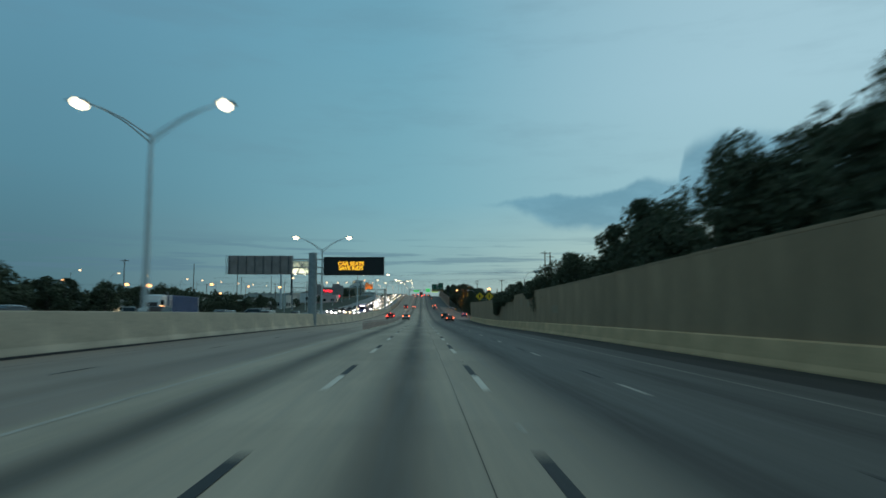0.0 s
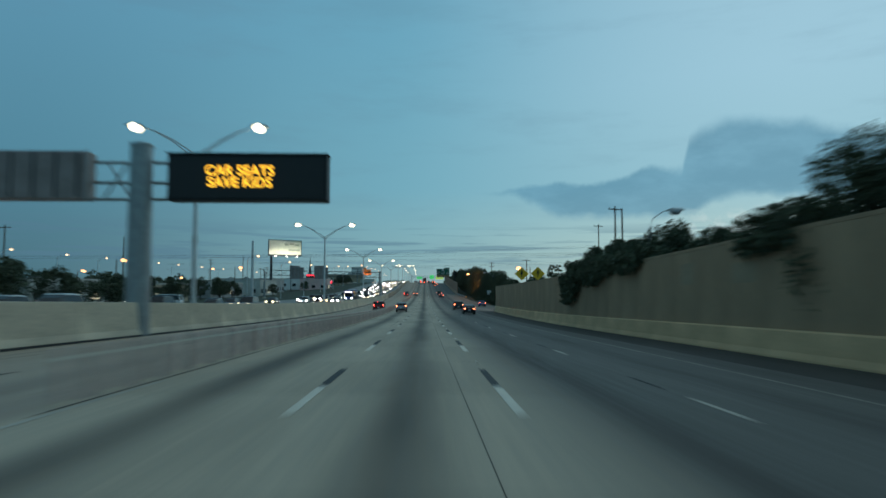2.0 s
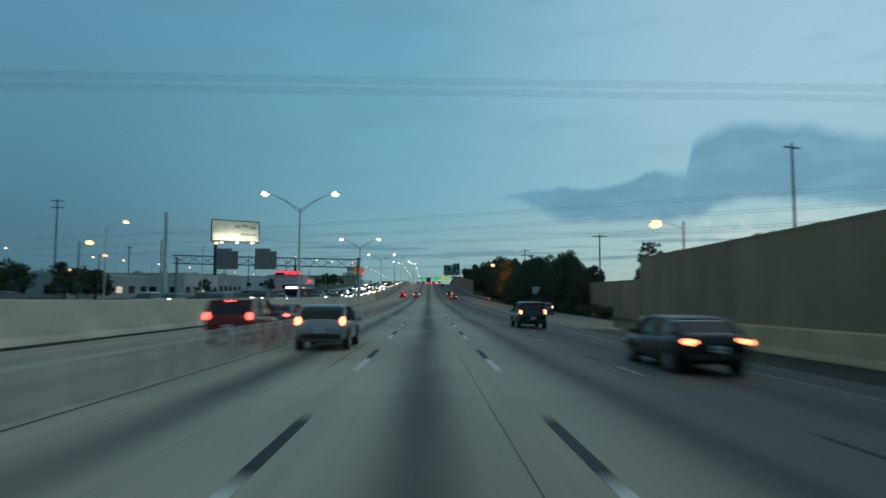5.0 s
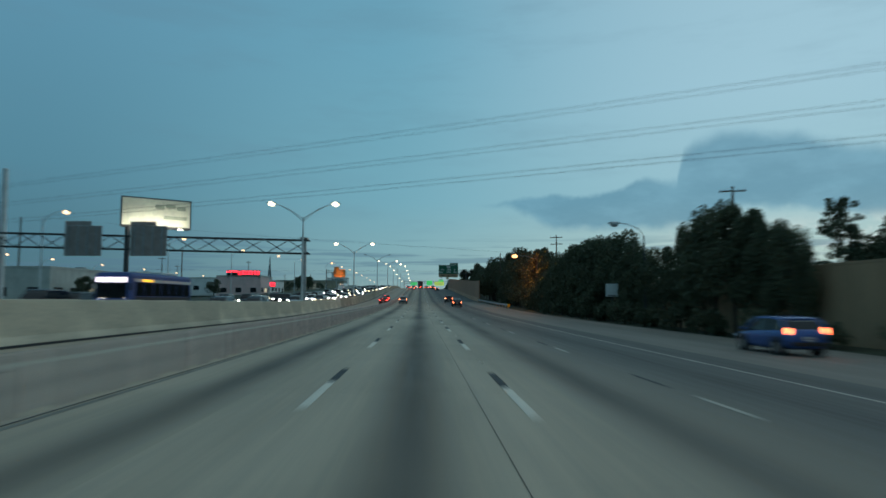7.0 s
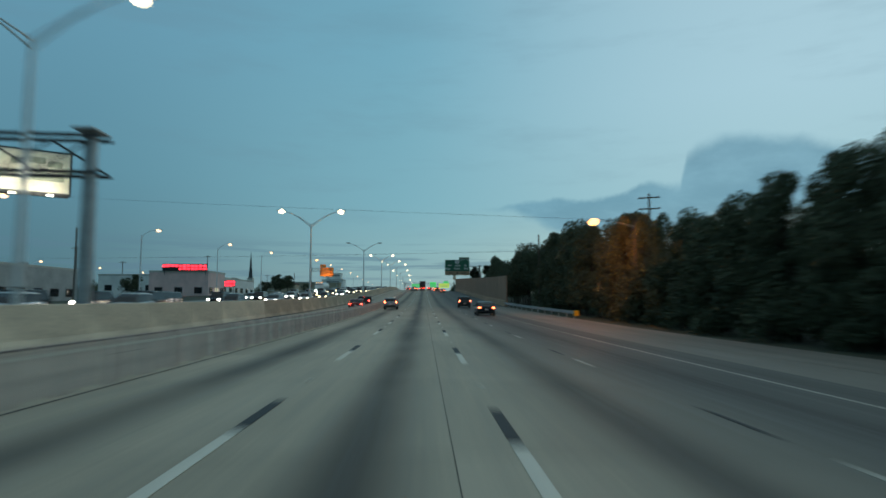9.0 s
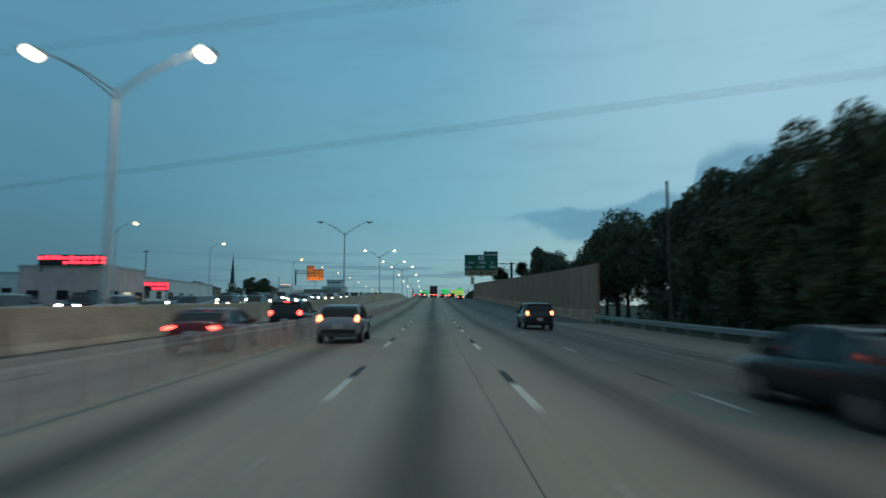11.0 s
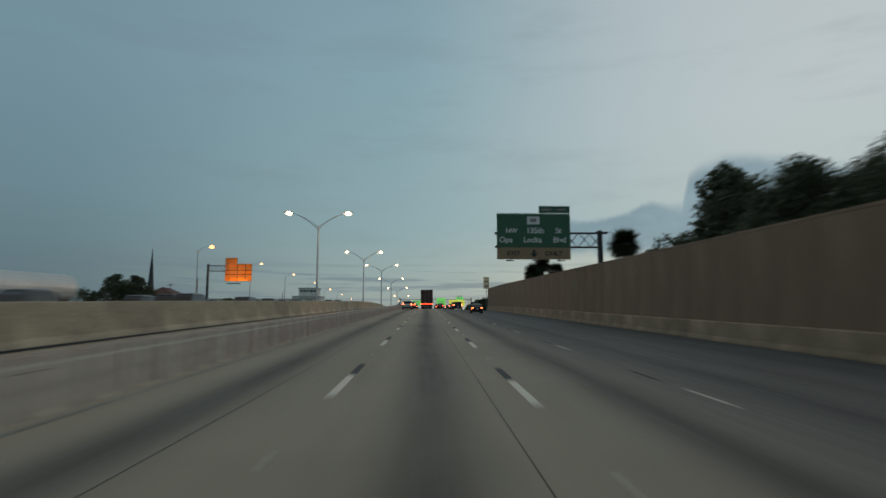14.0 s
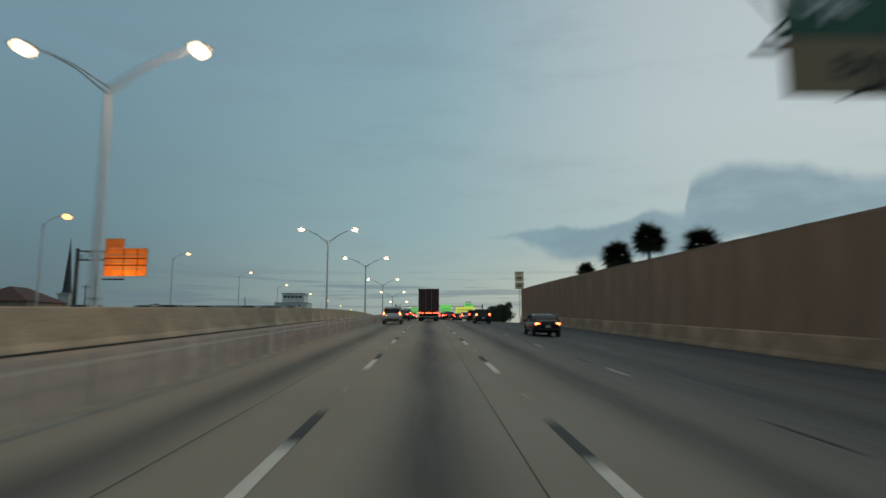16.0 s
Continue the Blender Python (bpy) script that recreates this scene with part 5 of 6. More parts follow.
def house(x0, x1, y0, y1, eave, ridge, label):
    """A small house under a hipped tile roof."""
    z = land((x0 + x1) / 2, (y0 + y1) / 2)
    h = empty("house", pose(x1, y0, z), label, "house", "houses")
    w, d = x1 - x0, y1 - y0
    part("block", boxed(-w, 0, 0, d, -1, eave - z), M_TANWALL, h)
    bm = bmesh.new()
    o, t = .5, ridge - z
    e = [bm.verts.new(p) for p in ((-w - o, -o, eave - z), (o, -o, eave - z), (o, d + o, eave - z), (-w - o, d + o, eave - z), (-w / 2, d * .3, t), (-w / 2, d * .7, t))]
    for q in ((0, 1, 4), (1, 2, 5, 4), (2, 3, 5), (3, 0, 4, 5), (3, 2, 1, 0)):
        bm.faces.new([e[i] for i in q])
    part("roof", bm, M_REDTILE, h, "red tiled hip roof")
    for k in (.25, .7):
        win = part("window", boxed(.0, .05, d * k - .7, d * k + .7, eave - z - 2.2, eave - z - .9), M_TRIM_PALE, h)
        part("pane", boxed(.045, .065, d * k - .6, d * k + .6, eave - z - 2.1, eave - z - 1.0), M_CARGLASS, win)
    return h


st = empty("steeple", pose(-104, 616, land(-104, 616)), "tall thin dark church spire on a pale square tower", "steeple")
part("tower", boxed(-1.6, 1.6, -1.6, 1.6, -.5, 14.5, .05), M_WHITEWALL, st)
part("belfry_ledge", boxed(-1.9, 1.9, -1.9, 1.9, 14.5, 14.9, .05), M_TRIM_PALE, st)
part("spire", tubed([(0, 0, 14.9), (0, 0, 15.6), (0, 0, 29.5), (0, 0, 31.0)], [1.5, 1.2, .12, .05], 8), M_DARKSTEEL, st, "dark tapering spire")


house(-86, -73, 499, 509, 6.0, 8.3, "tan house with a red tiled hip roof")
house(-68, -59, 528, 538, 6.3, 8.7, "tan house with a red tiled hip roof")
house(-92, -82, 470, 482, 5.0, 7.4, "tan house with a red tiled hip roof")


def neon(x0, x1, y, z, h, label, n=11, turn=0):
    ob = empty("neon_sign", pose(x0, y, z, 0, 0, turn), label, "neon sign")
    part("sign_board", boxed(0, x1 - x0, 0, .25, -.1, h + .1, .03), M_SIGNCASE, ob)
    w = (x1 - x0) / n
    for i in range(n):      # two lines of strokes, the lower one shorter
        a, b = i * w + .06, i * w + w * random.uniform(.68, .88)
        part("neon_bar", boxed(a, b, -.08, -.004, h * random.uniform(.52, .58), h * random.uniform(.86, .98)), G_NEON, ob)
        if i > n * .3:
            part("neon_bar", boxed(a, b, -.08, -.004, h * random.uniform(.04, .10), h * random.uniform(.36, .44)), G_NEON, ob)
    return ob


neon(-66.0, -54.7, 399.4, 5.9, 1.5, "glowing red neon letters on a dark board above a pink building")
low_sign = neon(-59.6, -54.6, 423.5, 2.5, 1.7, "glowing red sign on posts beside a white warehouse", 6, 38)
for x in (.5, 4.5):
    part("neon_leg", boxed(x - .07, x + .07, .05, .2, land(-58, 425) - 2.8, -.1), M_DARKSTEEL, low_sign)
for x in (-68, -57.6):
    part("neon_leg", boxed(x + 68.5 - .06, x + 68.5 + .06, .05, .2, -1.2, 0), M_DARKSTEEL, bpy.data.objects["neon_sign"])


# ---- vehicles; each faces +y ----
def ring(y, w, z0, z1, r, inset=0.0):
    """A rounded section of a body across the car."""
    return [(-w + r, y, z0), (w - r, y, z0), (w, y, z0 + r), (w, y, z1 - r * 1.6), (w - r * .6 - inset, y, z1 - r * .3), (w - r * 2 - inset, y, z1), (-w + r * 2 + inset, y, z1), (-w + r * .6 + inset, y, z1 - r * .3), (-w, y, z1 - r * 1.6), (-w, y, z0 + r)]


PAINT = {}


def paint(name, c, rough=.25):
    if name not in PAINT:
        PAINT[name] = material(name + "_car_paint", c, rough, metal=.3, vary=.06, scale=2, fine=60, bump=0)
    return PAINT[name]


SHAPES = {
    # length, half width, roof height, then (share of length from the tail, half width, bottom, top) along the body
    "sedan": (4.8, .92, 1.45, ((0, .80, .42, .86), (.02, .88, .34, 1.00), (.06, .95, .28, 1.06), (.16, 1, .22, 1.08), (.35, 1, .20, 1.02), (.6, 1, .20, .98), (.72, .99, .20, .96), (.88, .96, .22, .88), (.96, .90, .27, .78), (1, .78, .36, .66)), (.10, .27, .58, .78)),
    "suv": (4.6, .94, 1.72, ((0, .84, .46, 1.02), (.02, .92, .38, 1.14), (.06, .97, .32, 1.18), (.16, 1, .26, 1.18), (.4, 1, .24, 1.12), (.62, 1, .24, 1.08), (.74, .99, .24, 1.05), (.90, .95, .28, .96), (.97, .89, .34, .86), (1, .78, .42, .74)), (.015, .09, .60, .77)),
    "hatch": (4.05, .87, 1.50, ((0, .84, .40, .92), (.025, .92, .32, 1.04), (.07, .97, .27, 1.08), (.18, 1, .22, 1.08), (.4, 1, .21, 1.02), (.62, 1, .21, .98), (.74, .99, .21, .95), (.89, .95, .24, .84), (.965, .88, .29, .73), (1, .74, .38, .62)), (.02, .15, .56, .80)),
    "van": (5.2, .98, 2.05, ((0, .90, .42, 1.2), (.02, .96, .36, 1.28), (.1, 1, .28, 1.3), (.5, 1, .26, 1.28), (.8, .99, .26, 1.2), (.95, .93, .3, 1.0), (1, .82, .4, .8)), (.01, .04, .70, .86)),
}


def shell(y, w, z0, z1, n=20, e=.42):
    """A rounded cross section: a squared-off ellipse."""
    c, h = (z0 + z1) / 2, (z1 - z0) / 2
    pts = []
    for k in range(n):
        a = 2 * math.pi * (k + .5) / n
        ca, sa = math.cos(a), math.sin(a)
        pts.append((w * math.copysign(abs(ca) ** e, ca), y, c + h * math.copysign(abs(sa) ** e, sa)))
    return pts


def vehicle(kind, pt, label, m, rear=G_TAIL, front=None, group="", lite=False):
    """kind: sedan, suv, hatch or van. A lite one, for far traffic, has fewer parts."""
    L, W, H, stations, (g0, g1, g2, g3) = SHAPES[kind]
    b, f = -L / 2, L / 2
    ob = empty("car" if kind != "van" else "van", m, label, "car" if kind != "van" else "van", group)
    n = 10 if lite else 20
    bo = part("body", loft(bmesh.new(), [shell(b + q * L, W * w, z0, z1, n) for q, w, z0, z1 in stations]), pt, ob, smooth=not lite)

    def top_at(q):
        return float(np.interp(q, [s_[0] for s_ in stations], [s_[3] for s_ in stations])) - .03

    def cabin(k, grow=0.0):
        rings = []
        for q, w, z in ((g0, .86, top_at(g0) + .02), (g0 * .45 + g1 * .55, .83, (top_at(g0) + H) / 2 + .10), (g1, .78, H - .05), ((g1 + g2) / 2, .77, H), (g2, .77, H - .03), (g2 * .5 + g3 * .5, .82, (top_at(g3) + H) / 2 + .05), (g3, .87, top_at(g3) + .02)):
            zb = top_at(min(max(q, .02), .98)) - .08
            rings.append([(-W * .90, b + q * L, zb), (W * .90, b + q * L, zb), (W * (w + .055), b + q * L, zb + (z - zb) * .5), (W * w, b + q * L, z - .05), (W * (w - .10), b + q * L, z), (-W * (w - .10), b + q * L, z), (-W * w, b + q * L, z - .05), (-W * (w + .055), b + q * L, zb + (z - zb) * .5)])
        return loft(bmesh.new(), rings)
    part("glasshouse", cabin(0), M_CARGLASS, ob, "dark tinted windows")
    y1, y2 = b + g1 * L, b + g2 * L
    roof = bmesh.new()
    loft(roof, [[(-W * .785, y, z - .07), (W * .785, y, z - .07), (W * .76, y, z), (W * .6, y, z + .03), (-W * .6, y, z + .03), (-W * .76, y, z)] for y, z in ((y1 - .10, H - .07), (y1 + .05, H - .03), ((y1 + y2) / 2, H + .005), (y2 - .05, H - .01), (y2 + .10, H - .07))])
    part("roof", roof, pt, ob, smooth=False)
    wm = finish(tubed([(-.11, 0, 0), (-.10, 0, 0), (.10, 0, 0), (.11, 0, 0)], [.27, .33, .33, .27], 18), "tyre")
    rm = finish(tubed([(-.118, 0, 0), (.118, 0, 0)], [.20, .20], 12), "rim")
    am = finish(tubed([(-.10, 0, 0), (.10, 0, 0)], [.40, .40], 20), "wheel_arch")
    for s in (-1, 1):
        for q in (.18, .80):
            y = b + q * L
            if not lite:
                part("wheel_arch", am, M_TRIM, ob, at=pose(s * (W - .085), y, .36))
            ty = part("wheel", wm, M_TYRE, ob, at=pose(s * (W - .085), y, .33))
            if not lite:
                part("rim", rm, M_RIM, ty)
        hz = stations[-1][3] - .02
        if lite:
            # far headlights drawn oversized to stand for their glare
            part("headlight", ellipsoid(bmesh.new(), (s * W * .68, f - .08, hz), (.17 if front is G_HEAD else .21, .13, .15 if front is G_HEAD else .19)), front, ob, "bright headlight", smooth=True)
            continue
        z0, z1 = top_at(g0), H - .05
        for qa, qb, za, zb, wa, wb in ((g0, g1, z0, z1, .885, .80), (g3, g2, top_at(g3), z1, .89, .79)):
            part("pillar", tubed([(s * W * wa, b + qa * L, za), (s * W * (wa + wb) / 2 + s * .025, b + (qa + qb) / 2 * L, (za + zb) / 2 + .06), (s * W * wb, b + qb * L, zb)], .055, 6), pt, ob)
        part("pillar", tubed([(s * W * .925, (y1 + y2) / 2 - .1, top_at(.45) - .02), (s * W * .79, (y1 + y2) / 2 - .1, H - .05)], .045, 5), M_TRIM, ob)
        part("mirror", ellipsoid(bmesh.new(), (s * (W + .10), b + g3 * L - .30, top_at(g3) + .10), (.10, .07, .075)), pt, ob, smooth=True)
        tz = stations[1][3]
        if kind == "sedan":
            lamp = ellipsoid(bmesh.new(), (s * W * .74, b + .06, tz - .15), (.17, .07, .09))
        else:
            lamp = ellipsoid(bmesh.new(), (s * W * .84, b + .07, tz - .06), (.09, .09, .155))
        part("tail_light", lamp, rear or M_TRIM, ob, "glowing tail light" if rear else "", smooth=True)
        part("headlight", ellipsoid(bmesh.new(), (s * W * .70, f - .10, hz), (.18, .13, .10)), front or M_SIGNWHITE, ob, "headlight", smooth=True)
        part("door_handle", boxed(s * W - .012, s * W + .012, -.62, -.46, .84, .88), M_TRIM, bo)
    if lite:
        return ob
    if rear is G_TAIL:
        part("brake_light", boxed(-.16, .16, b + g1 * L - .10, b + g1 * L - .02, H - .10, H - .05, .01), G_TAIL, ob, "glowing high brake light")
    part("bumper", boxed(-W * .78, W * .78, b - .03, b + .08, .40, .56, .03), M_TRIM, bo)
    pl = part("number_plate", boxed(-.17, .17, b - .05, b - .031, .60, .76), M_PLATE, bo)
    part("plate_bar", boxed(-.13, .13, b - .057, b - .0505, .65, .71), M_SIGNBACK, pl)
    return ob


def on_road(x, y, turn=0):
    return spot_on(x, y, 0, 0, True) @ pose(0, 0, 0, 0, 0, turn)


BLACK, WHITE, SILVER, BLUE, DARK, RED, GREY = (paint("black", (.012, .012, .014)), paint("white", (.55, .55, .54)), paint("silver", (.32, .33, .34)), paint("blue", (.06, .12, .34)),
                                               paint("dark_green_grey", (.03, .04, .04)), paint("red", (.20, .02, .02)), paint("grey", (.12, .125, .13)))
vehicle("hatch", BLUE, "blue hatchback merging from the ramp with tail lights lit", on_road(15.0, 212.2), G_BRAKE)
for kd, pt, label, x, y, rear in (
        ("sedan", BLACK, "black sedan with lit tail lights in the outer lane", 7.2, 150, G_BRAKE),
        ("hatch", SILVER, "silver hatchback with lit tail lights in a middle lane", -3.5, 155, G_BRAKE),
        ("suv", RED, "dark red sport utility car in the express lane, brake lights on", -7.4, 158, G_TAIL),
        ("sedan", GREY, "grey sedan in the express lane with brake lights on", -8.2, 168, G_TAIL),
        ("suv", DARK, "dark sport utility car with lit tail lights", 6.9, 175, G_BRAKE),
        ("sedan", BLACK, "black sedan with lit tail lights in the outer lane", 7.1, 306, G_BRAKE),
        ("sedan", RED, "red sedan in the express lane with lit tail lights", -7.6, 318, G_TAIL),
        ("hatch", SILVER, "silver hatchback with lit tail lights in a middle lane", -3.6, 322, G_BRAKE),
        ("suv", BLACK, "black sport utility car in the express lane, brake lights on", -8.0, 332, G_TAIL),
        ("suv", DARK, "dark sport utility car with lit tail lights", 7.0, 338, G_BRAKE),
        ("sedan", BLACK, "black sedan with lit tail lights on the concrete road", 7.9, 479, G_BRAKE),
        ("suv", WHITE, "white sport utility car with lit tail lights", -3.6, 500, G_BRAKE),
        ("sedan", GREY, "grey sedan with lit tail lights in a middle lane", -3.5, 521, G_TAIL),
        ("suv", DARK, "dark sport utility car with lit tail lights", 6.6, 512, G_BRAKE),
        ("sedan", RED, "red sedan with lit tail lights on the concrete road", 3.7, 545, G_TAIL),
        ("sedan", RED, "red sedan in the express lane with lit tail lights", -7.4, 560, G_TAIL)):
    vehicle(kd, pt, label, on_road(x, y), rear)
k = 0
for x, ys in ((-3.6, (538, 553, 567, 580, 596, 612, 633)), (0.1, (556, 568, 581, 594, 608, 624, 646)), (3.6, (560, 573, 585, 598, 613, 627, 655)), (7.1, (536, 551, 564, 578, 593, 610, 640)), (-7.5, (588, 603, 620, 650))):
    for y in ys:
        k += 1
        vehicle(("sedan", "suv", "hatch")[k % 3], (GREY, SILVER, DARK, WHITE, BLACK)[k % 5], "car queueing ahead with red tail lights lit", on_road(x + random.uniform(-.2, .2), y + random.uniform(-3, 3)), (G_TAIL, G_BRAKE)[k % 2], None, "traffic ahead")

# box truck ahead
tr = empty("box_truck", on_road(.1, 514), "dark red-brown box truck with a row of red lights", "truck")
M_TRAILER = material("dark_red_trailer", (.085, .030, .028), .55, vary=.2, scale=.8, fine=12, bump=.05)
part("cargo_body", boxed(-1.3, 1.3, .0, 7.6, 1.15, 4.12, .04), M_TRAILER, tr)
for s in (-1, 1):
    dr = part("rear_door", boxed(min(s * .02, s * 1.22), max(s * .02, s * 1.22), -.06, -.004, 1.25, 4.02, .02), M_TRAILER, tr)
    part("lock_rod", tubed([(s * .35, -.09, 1.25), (s * .35, -.09, 4.0)], .025, 6), M_STEEL, dr)
    part("mud_flap", boxed(min(s * .6, s * 1.2), max(s * .6, s * 1.2), .9, .93, .25, 1.0), M_TRIM, tr)
    for y in (1.6, 2.7, 8.9):
        w = part("wheel", tubed([(-.3, 0, 0), (-.28, 0, 0), (.28, 0, 0), (.3, 0, 0)], [.42, .5, .5, .42], 18), M_TYRE, tr, at=pose(s * .95, y, .5))
        part("rim", tubed([(-.31, 0, 0), (.31, 0, 0)], .28, 12), M_RIM, w)
part("under_bar", boxed(-1.15, 1.15, -.05, .08, .52, .66, .02), M_STEEL, tr)
part("sill_bar", boxed(-1.3, 1.3, -.07, .0, .95, 1.14, .02), M_TRIM, tr)
for x in (-1.1, -.75, -.25, 0, .25, .75, 1.1):
    part("tail_light", boxed(x - .10, x + .10, -.10, -.071, .98, 1.12, .02), G_MARK, tr, "glowing red light")
part("cab", loft(bmesh.new(), [ring(7.8, 1.2, .5, 2.9, .12), ring(9.1, 1.22, .5, 3.0, .12), ring(10.0, 1.18, .5, 1.9, .12)]), M_TRAILER, tr)

# oncoming traffic
proto = []
for kd, pt, shine in (("sedan", SILVER, G_HEAD), ("suv", GREY, G_HEADWARM), ("hatch", WHITE, G_HEAD), ("suv", BLACK, G_HEAD), ("hatch", GREY, G_HEADWARM), ("sedan", DARK, G_HEADWARM)):
    proto.append(vehicle(kd, pt, "oncoming car with bright headlights on", on_road(-29.8, 46 + 26 * len(proto), 180), None, shine, "oncoming traffic", True))
for lane, x in enumerate((-19, -22.6, -26.2, -29.8)):
    y = (190, 92, 84, 205)[lane]
    while y < 700:
        if not (lane < 2 and 195 < y < 252) and not (lane == 3 and 408 < y < 438):
            copy_thing(proto[(0, 2, 4, 5)[int(rng.integers(0, 4))] if lane == 0 and y < 430 else int(rng.integers(0, 6))], on_road(x + rng.uniform(-.25, .25), y, 180))
        y += rng.uniform(40, 62) if y < 190 else rng.uniform(14, 24) if y < 430 else rng.uniform(10, 17) if y < 620 else rng.uniform(13, 24)

# city bus and white tanker among the oncoming traffic
M_TANK = material("white_tank_steel", (.62, .62, .60), .35, metal=.2, vary=.08, scale=.8, fine=10, bump=0)
M_BLUEBOX = material("blue_truck_box", (.03, .07, .24), .5, vary=.12, scale=.8, fine=10, bump=.03)
bt = empty("city_bus", on_road(-21.6, 237, 180), "blue and white city bus with a lit front sign", "bus")
part("body", loft(bmesh.new(), [ring(y, w, .35, h, .14) for y, w, h in ((-5.8, 1.2, 2.9), (-5.6, 1.26, 3.02), (5.2, 1.26, 3.02), (5.7, 1.22, 2.96), (5.9, 1.12, 2.7))]), M_BLUEBOX, bt)
part("windscreen", boxed(-1.08, 1.08, 5.86, 5.93, 1.15, 2.25, .03), M_CARGLASS, bt)
part("front_sign", boxed(-1.0, 1.0, 5.88, 5.95, 2.3, 2.62, .02), G_BUSSIGN, bt, "lit white front sign")
part("roof_unit", boxed(-.8, .8, -3.2, -.6, 3.0, 3.25, .06), M_TANK, bt, "white roof unit")
for s in (-1, 1):
    part("side_skirt", boxed(min(s * 1.262, s * 1.275), max(s * 1.262, s * 1.275), -5.5, 5.1, .45, 1.25), M_TRIM, bt, "dark lower side")
    part("side_stripe", boxed(min(s * 1.262, s * 1.275), max(s * 1.262, s * 1.275), -5.5, 5.1, 2.34, 2.56), M_TANK, bt, "white stripe under the roof")
    part("side_sign", boxed(min(s * 1.276, s * 1.30), max(s * 1.276, s * 1.30), 2.2, 3.9, 2.36, 2.54, .005), G_AMBER, bt, "amber side sign")
    for k in range(7):
        part("side_window", boxed(min(s * 1.262, s * 1.272), max(s * 1.262, s * 1.272), -5.3 + k * 1.48, -3.95 + k * 1.48, 1.3, 2.3, .01), M_CARGLASS, bt)
    part("headlight", boxed(s * .85 - .16, s * .85 + .16, 5.85, 5.97, .62, .84, .03), G_HEAD, bt, "headlight")
    part("mirror", boxed(s * 1.36 - .07, s * 1.36 + .07, 5.9, 6.0, 1.7, 2.2, .02), M_TRIM, bt)
    for y in (-3.4, 3.4):
        w = part("wheel", tubed([(-.15, 0, 0), (-.13, 0, 0), (.13, 0, 0), (.15, 0, 0)], [.42, .48, .48, .42], 16), M_TYRE, bt, at=pose(s * 1.13, y, .48))
        part("rim", tubed([(-.16, 0, 0), (.16, 0, 0)], .26, 12), M_RIM, w)

# parked articulated lorry with a blue container
M_CONTAINER = material("blue_container_steel", (.055, .10, .21), .55, vary=.2, scale=.7, fine=10, bump=.05)
lorry = empty("container_lorry", pose(0, 0, 0), "white articulated lorry with a blue shipping container and amber lamps", "truck")
lorry.matrix_basis = pose(-38.5, 97, land(-38.5, 97), grade(97)) @ pose(0, 0, 0, 0, 0, 180)
part("cab", loft(bmesh.new(), [ring(y, w, .7, h, .16) for y, w, h in ((4.1, 1.2, 3.75), (5.0, 1.24, 3.8), (6.2, 1.22, 3.55), (6.75, 1.2, 2.95), (7.1, 1.12, 1.95), (8.5, 1.02, 1.75), (8.8, .9, 1.5))]), M_TANK, lorry, "white sleeper cab")
part("windscreen", loft(bmesh.new(), [[(-1.02, 6.55, 3.0), (1.02, 6.55, 3.0), (1.05, 7.12, 2.02), (-1.05, 7.12, 2.02)], [(-1.02, 6.62, 3.04), (1.02, 6.62, 3.04), (1.05, 7.19, 2.06), (-1.05, 7.19, 2.06)]]), M_CARGLASS, lorry)
part("chassis", boxed(-.5, .5, -8.8, 8.3, .75, 1.1, .02), M_TRIM, lorry)
part("deck", boxed(-1.22, 1.22, -8.9, 3.4, 1.1, 1.25, .02), M_DARKSTEEL, lorry)
corrugated = boxed(-1.2, 1.2, -8.85, 3.3, 1.26, 3.8, .02)
for s in (-1, 1):
    for k in range(42):
        box(corrugated, min(s * 1.19, s * 1.225), max(s * 1.19, s * 1.225), -8.5 + k * .27, -8.36 + k * .27, 1.42, 3.65)
cont = part("container", corrugated, M_CONTAINER, lorry)
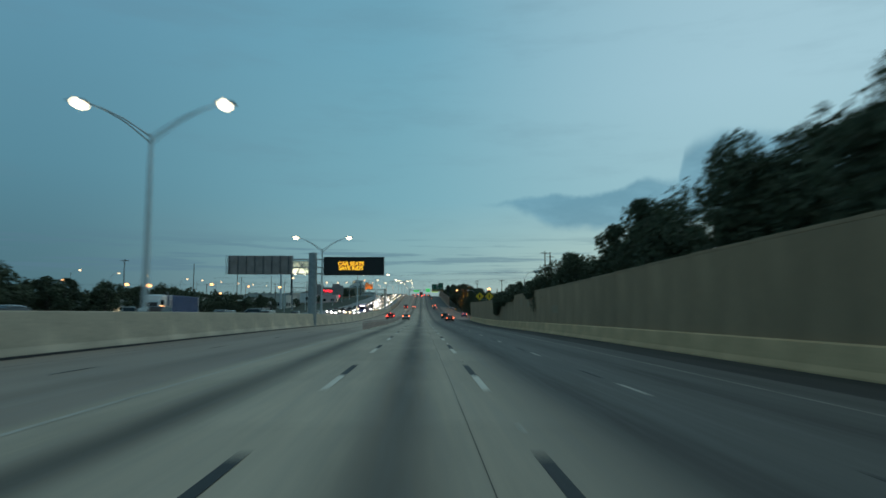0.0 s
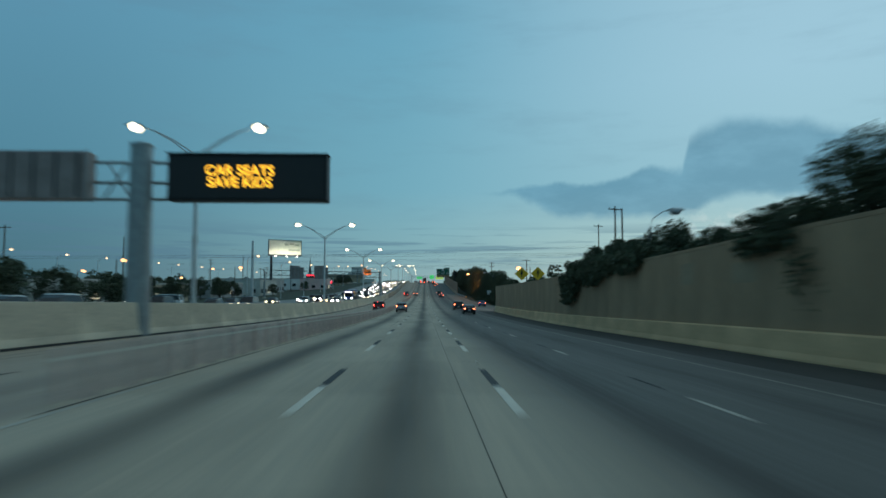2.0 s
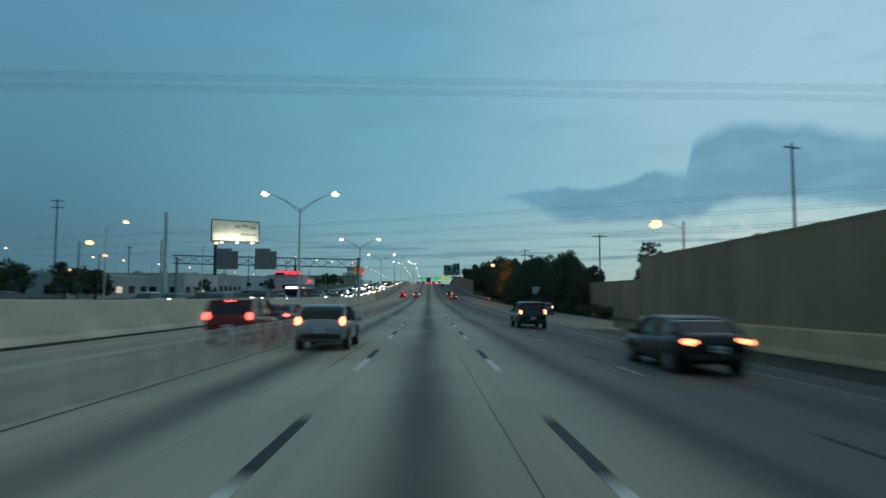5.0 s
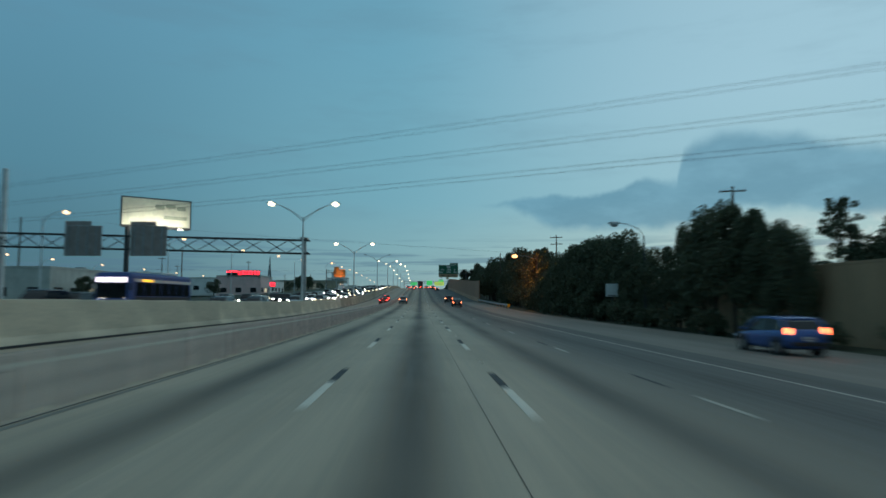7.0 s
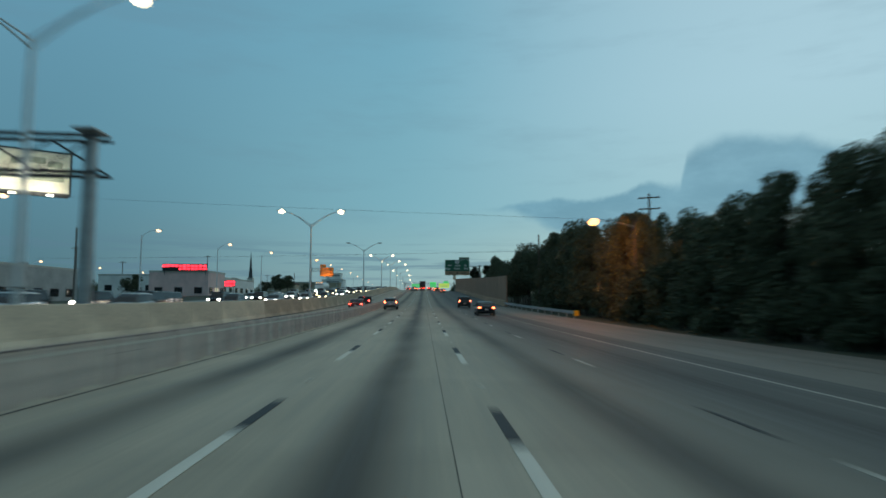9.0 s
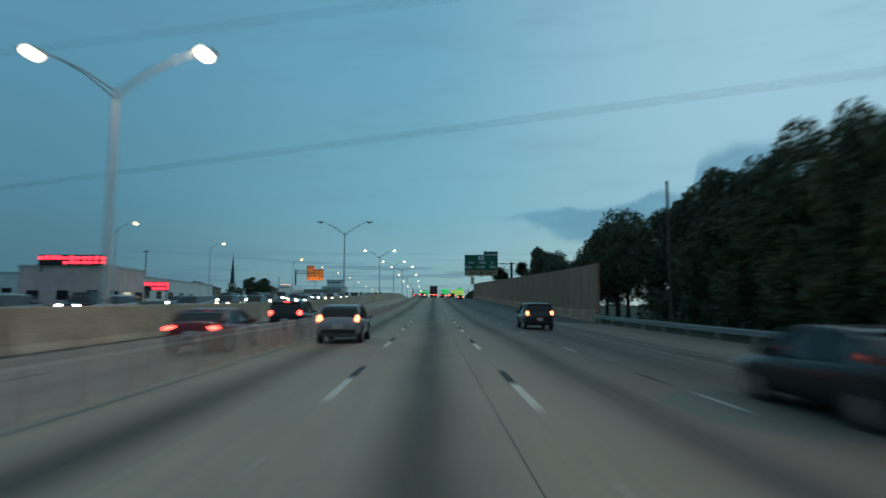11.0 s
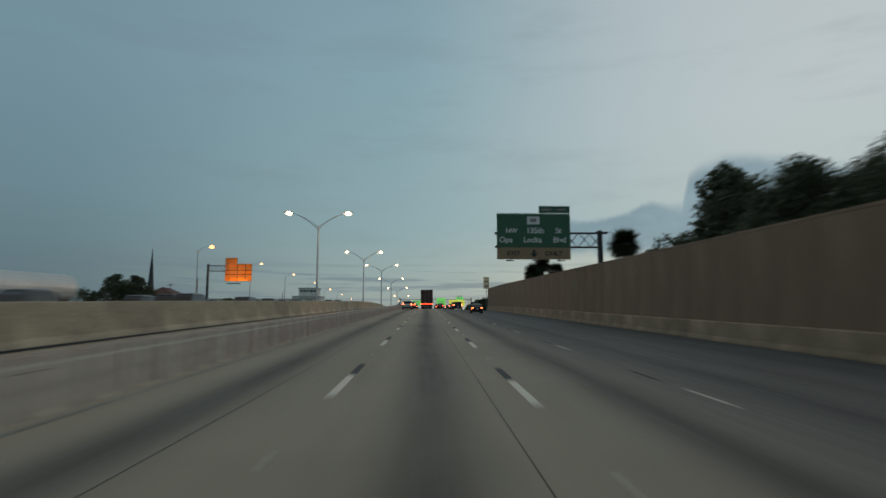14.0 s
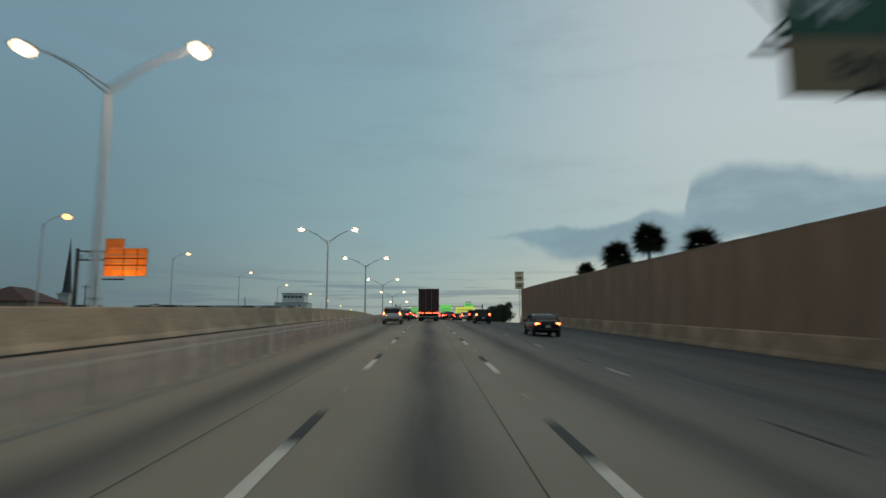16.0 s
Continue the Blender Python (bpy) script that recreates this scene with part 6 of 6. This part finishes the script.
for s in (-1, 1):
    for y in (-8.85, 2.3, 2.75, 3.2):
        part("corner_post", boxed(min(s * 1.2, s * 1.24), max(s * 1.2, s * 1.24), y, y + .16, 1.28, 3.78), M_TANK, cont, "white corner post")
    part("cab_door_glass", boxed(min(s * 1.225, s * 1.245), max(s * 1.225, s * 1.245), 5.2, 6.3, 2.2, 2.95, .01), M_CARGLASS, lorry)
    part("stack", tubed([(s * 1.1, 3.85, 1.2), (s * 1.1, 3.85, 4.1)], .09, 8), M_STEEL, lorry)
    part("headlight", boxed(s * .78 - .16, s * .78 + .16, 8.72, 8.84, 1.0, 1.22, .03), M_SIGNWHITE, lorry)
    for k in range(4):
        part("marker_lamp", boxed(min(s * 1.245, s * 1.29), max(s * 1.245, s * 1.29), 5.05 + k * .42, 5.25 + k * .42, 2.02, 2.16, .01), G_SODIUM, lorry, "amber lamp")
    for y in (-7.6, -6.3, 3.3, 4.6, 7.4):
        w = part("wheel", tubed([(-.2, 0, 0), (-.18, 0, 0), (.18, 0, 0), (.2, 0, 0)], [.44, .5, .5, .44], 16), M_TYRE, lorry, at=pose(s * .98, y, .5))
        part("rim", tubed([(-.21, 0, 0), (.21, 0, 0)], .28, 12), M_RIM, w)

tk = empty("tanker_truck", on_road(-29.6, 424, 180), "white tanker lorry with orange lamps in the oncoming lanes", "truck")
part("tank", tubed([(0, -8.2, 2.1), (0, -8, 2.1), (0, 1.6, 2.1), (0, 1.8, 2.1)], [.9, 1.12, 1.12, .9], 20), M_TANK, tk)
part("chassis", boxed(-.9, .9, -8, 5, .7, 1.0, .02), M_TRIM, tk)
part("cab", loft(bmesh.new(), [ring(2.4, 1.2, .6, 3.2, .14), ring(4.0, 1.2, .6, 3.1, .14), ring(5.6, 1.0, .6, 1.8, .14)]), M_TANK, tk)
part("windscreen", boxed(-1.0, 1.0, 4.0, 4.6, 2.2, 2.75, .05), M_CARGLASS, tk)
for x in (-.8, -.3, .3, .8):
    part("roof_lamp", boxed(x - .09, x + .09, 3.6, 3.8, 3.16, 3.26, .02), G_SODIUM, tk, "orange roof lamp")
for s in (-1, 1):
    part("headlight", boxed(s * .8 - .2, s * .8 + .2, 5.5, 5.66, .9, 1.15, .03), G_HEAD, tk, "headlight")
    for y in (-7, -5.7, 3.0, 4.6):
        part("wheel", tubed([(-.2, 0, 0), (.2, 0, 0)], .5, 16), M_TYRE, tk, at=pose(s * 1.0, y, .5))

# parked vans behind the barrier
vehicle("van", WHITE, "white parked van beyond the oncoming carriageway", on_road(-44, 96, 20), None)
vehicle("van", WHITE, "white parked van beyond the oncoming carriageway", on_road(-40, 150, 90), None)
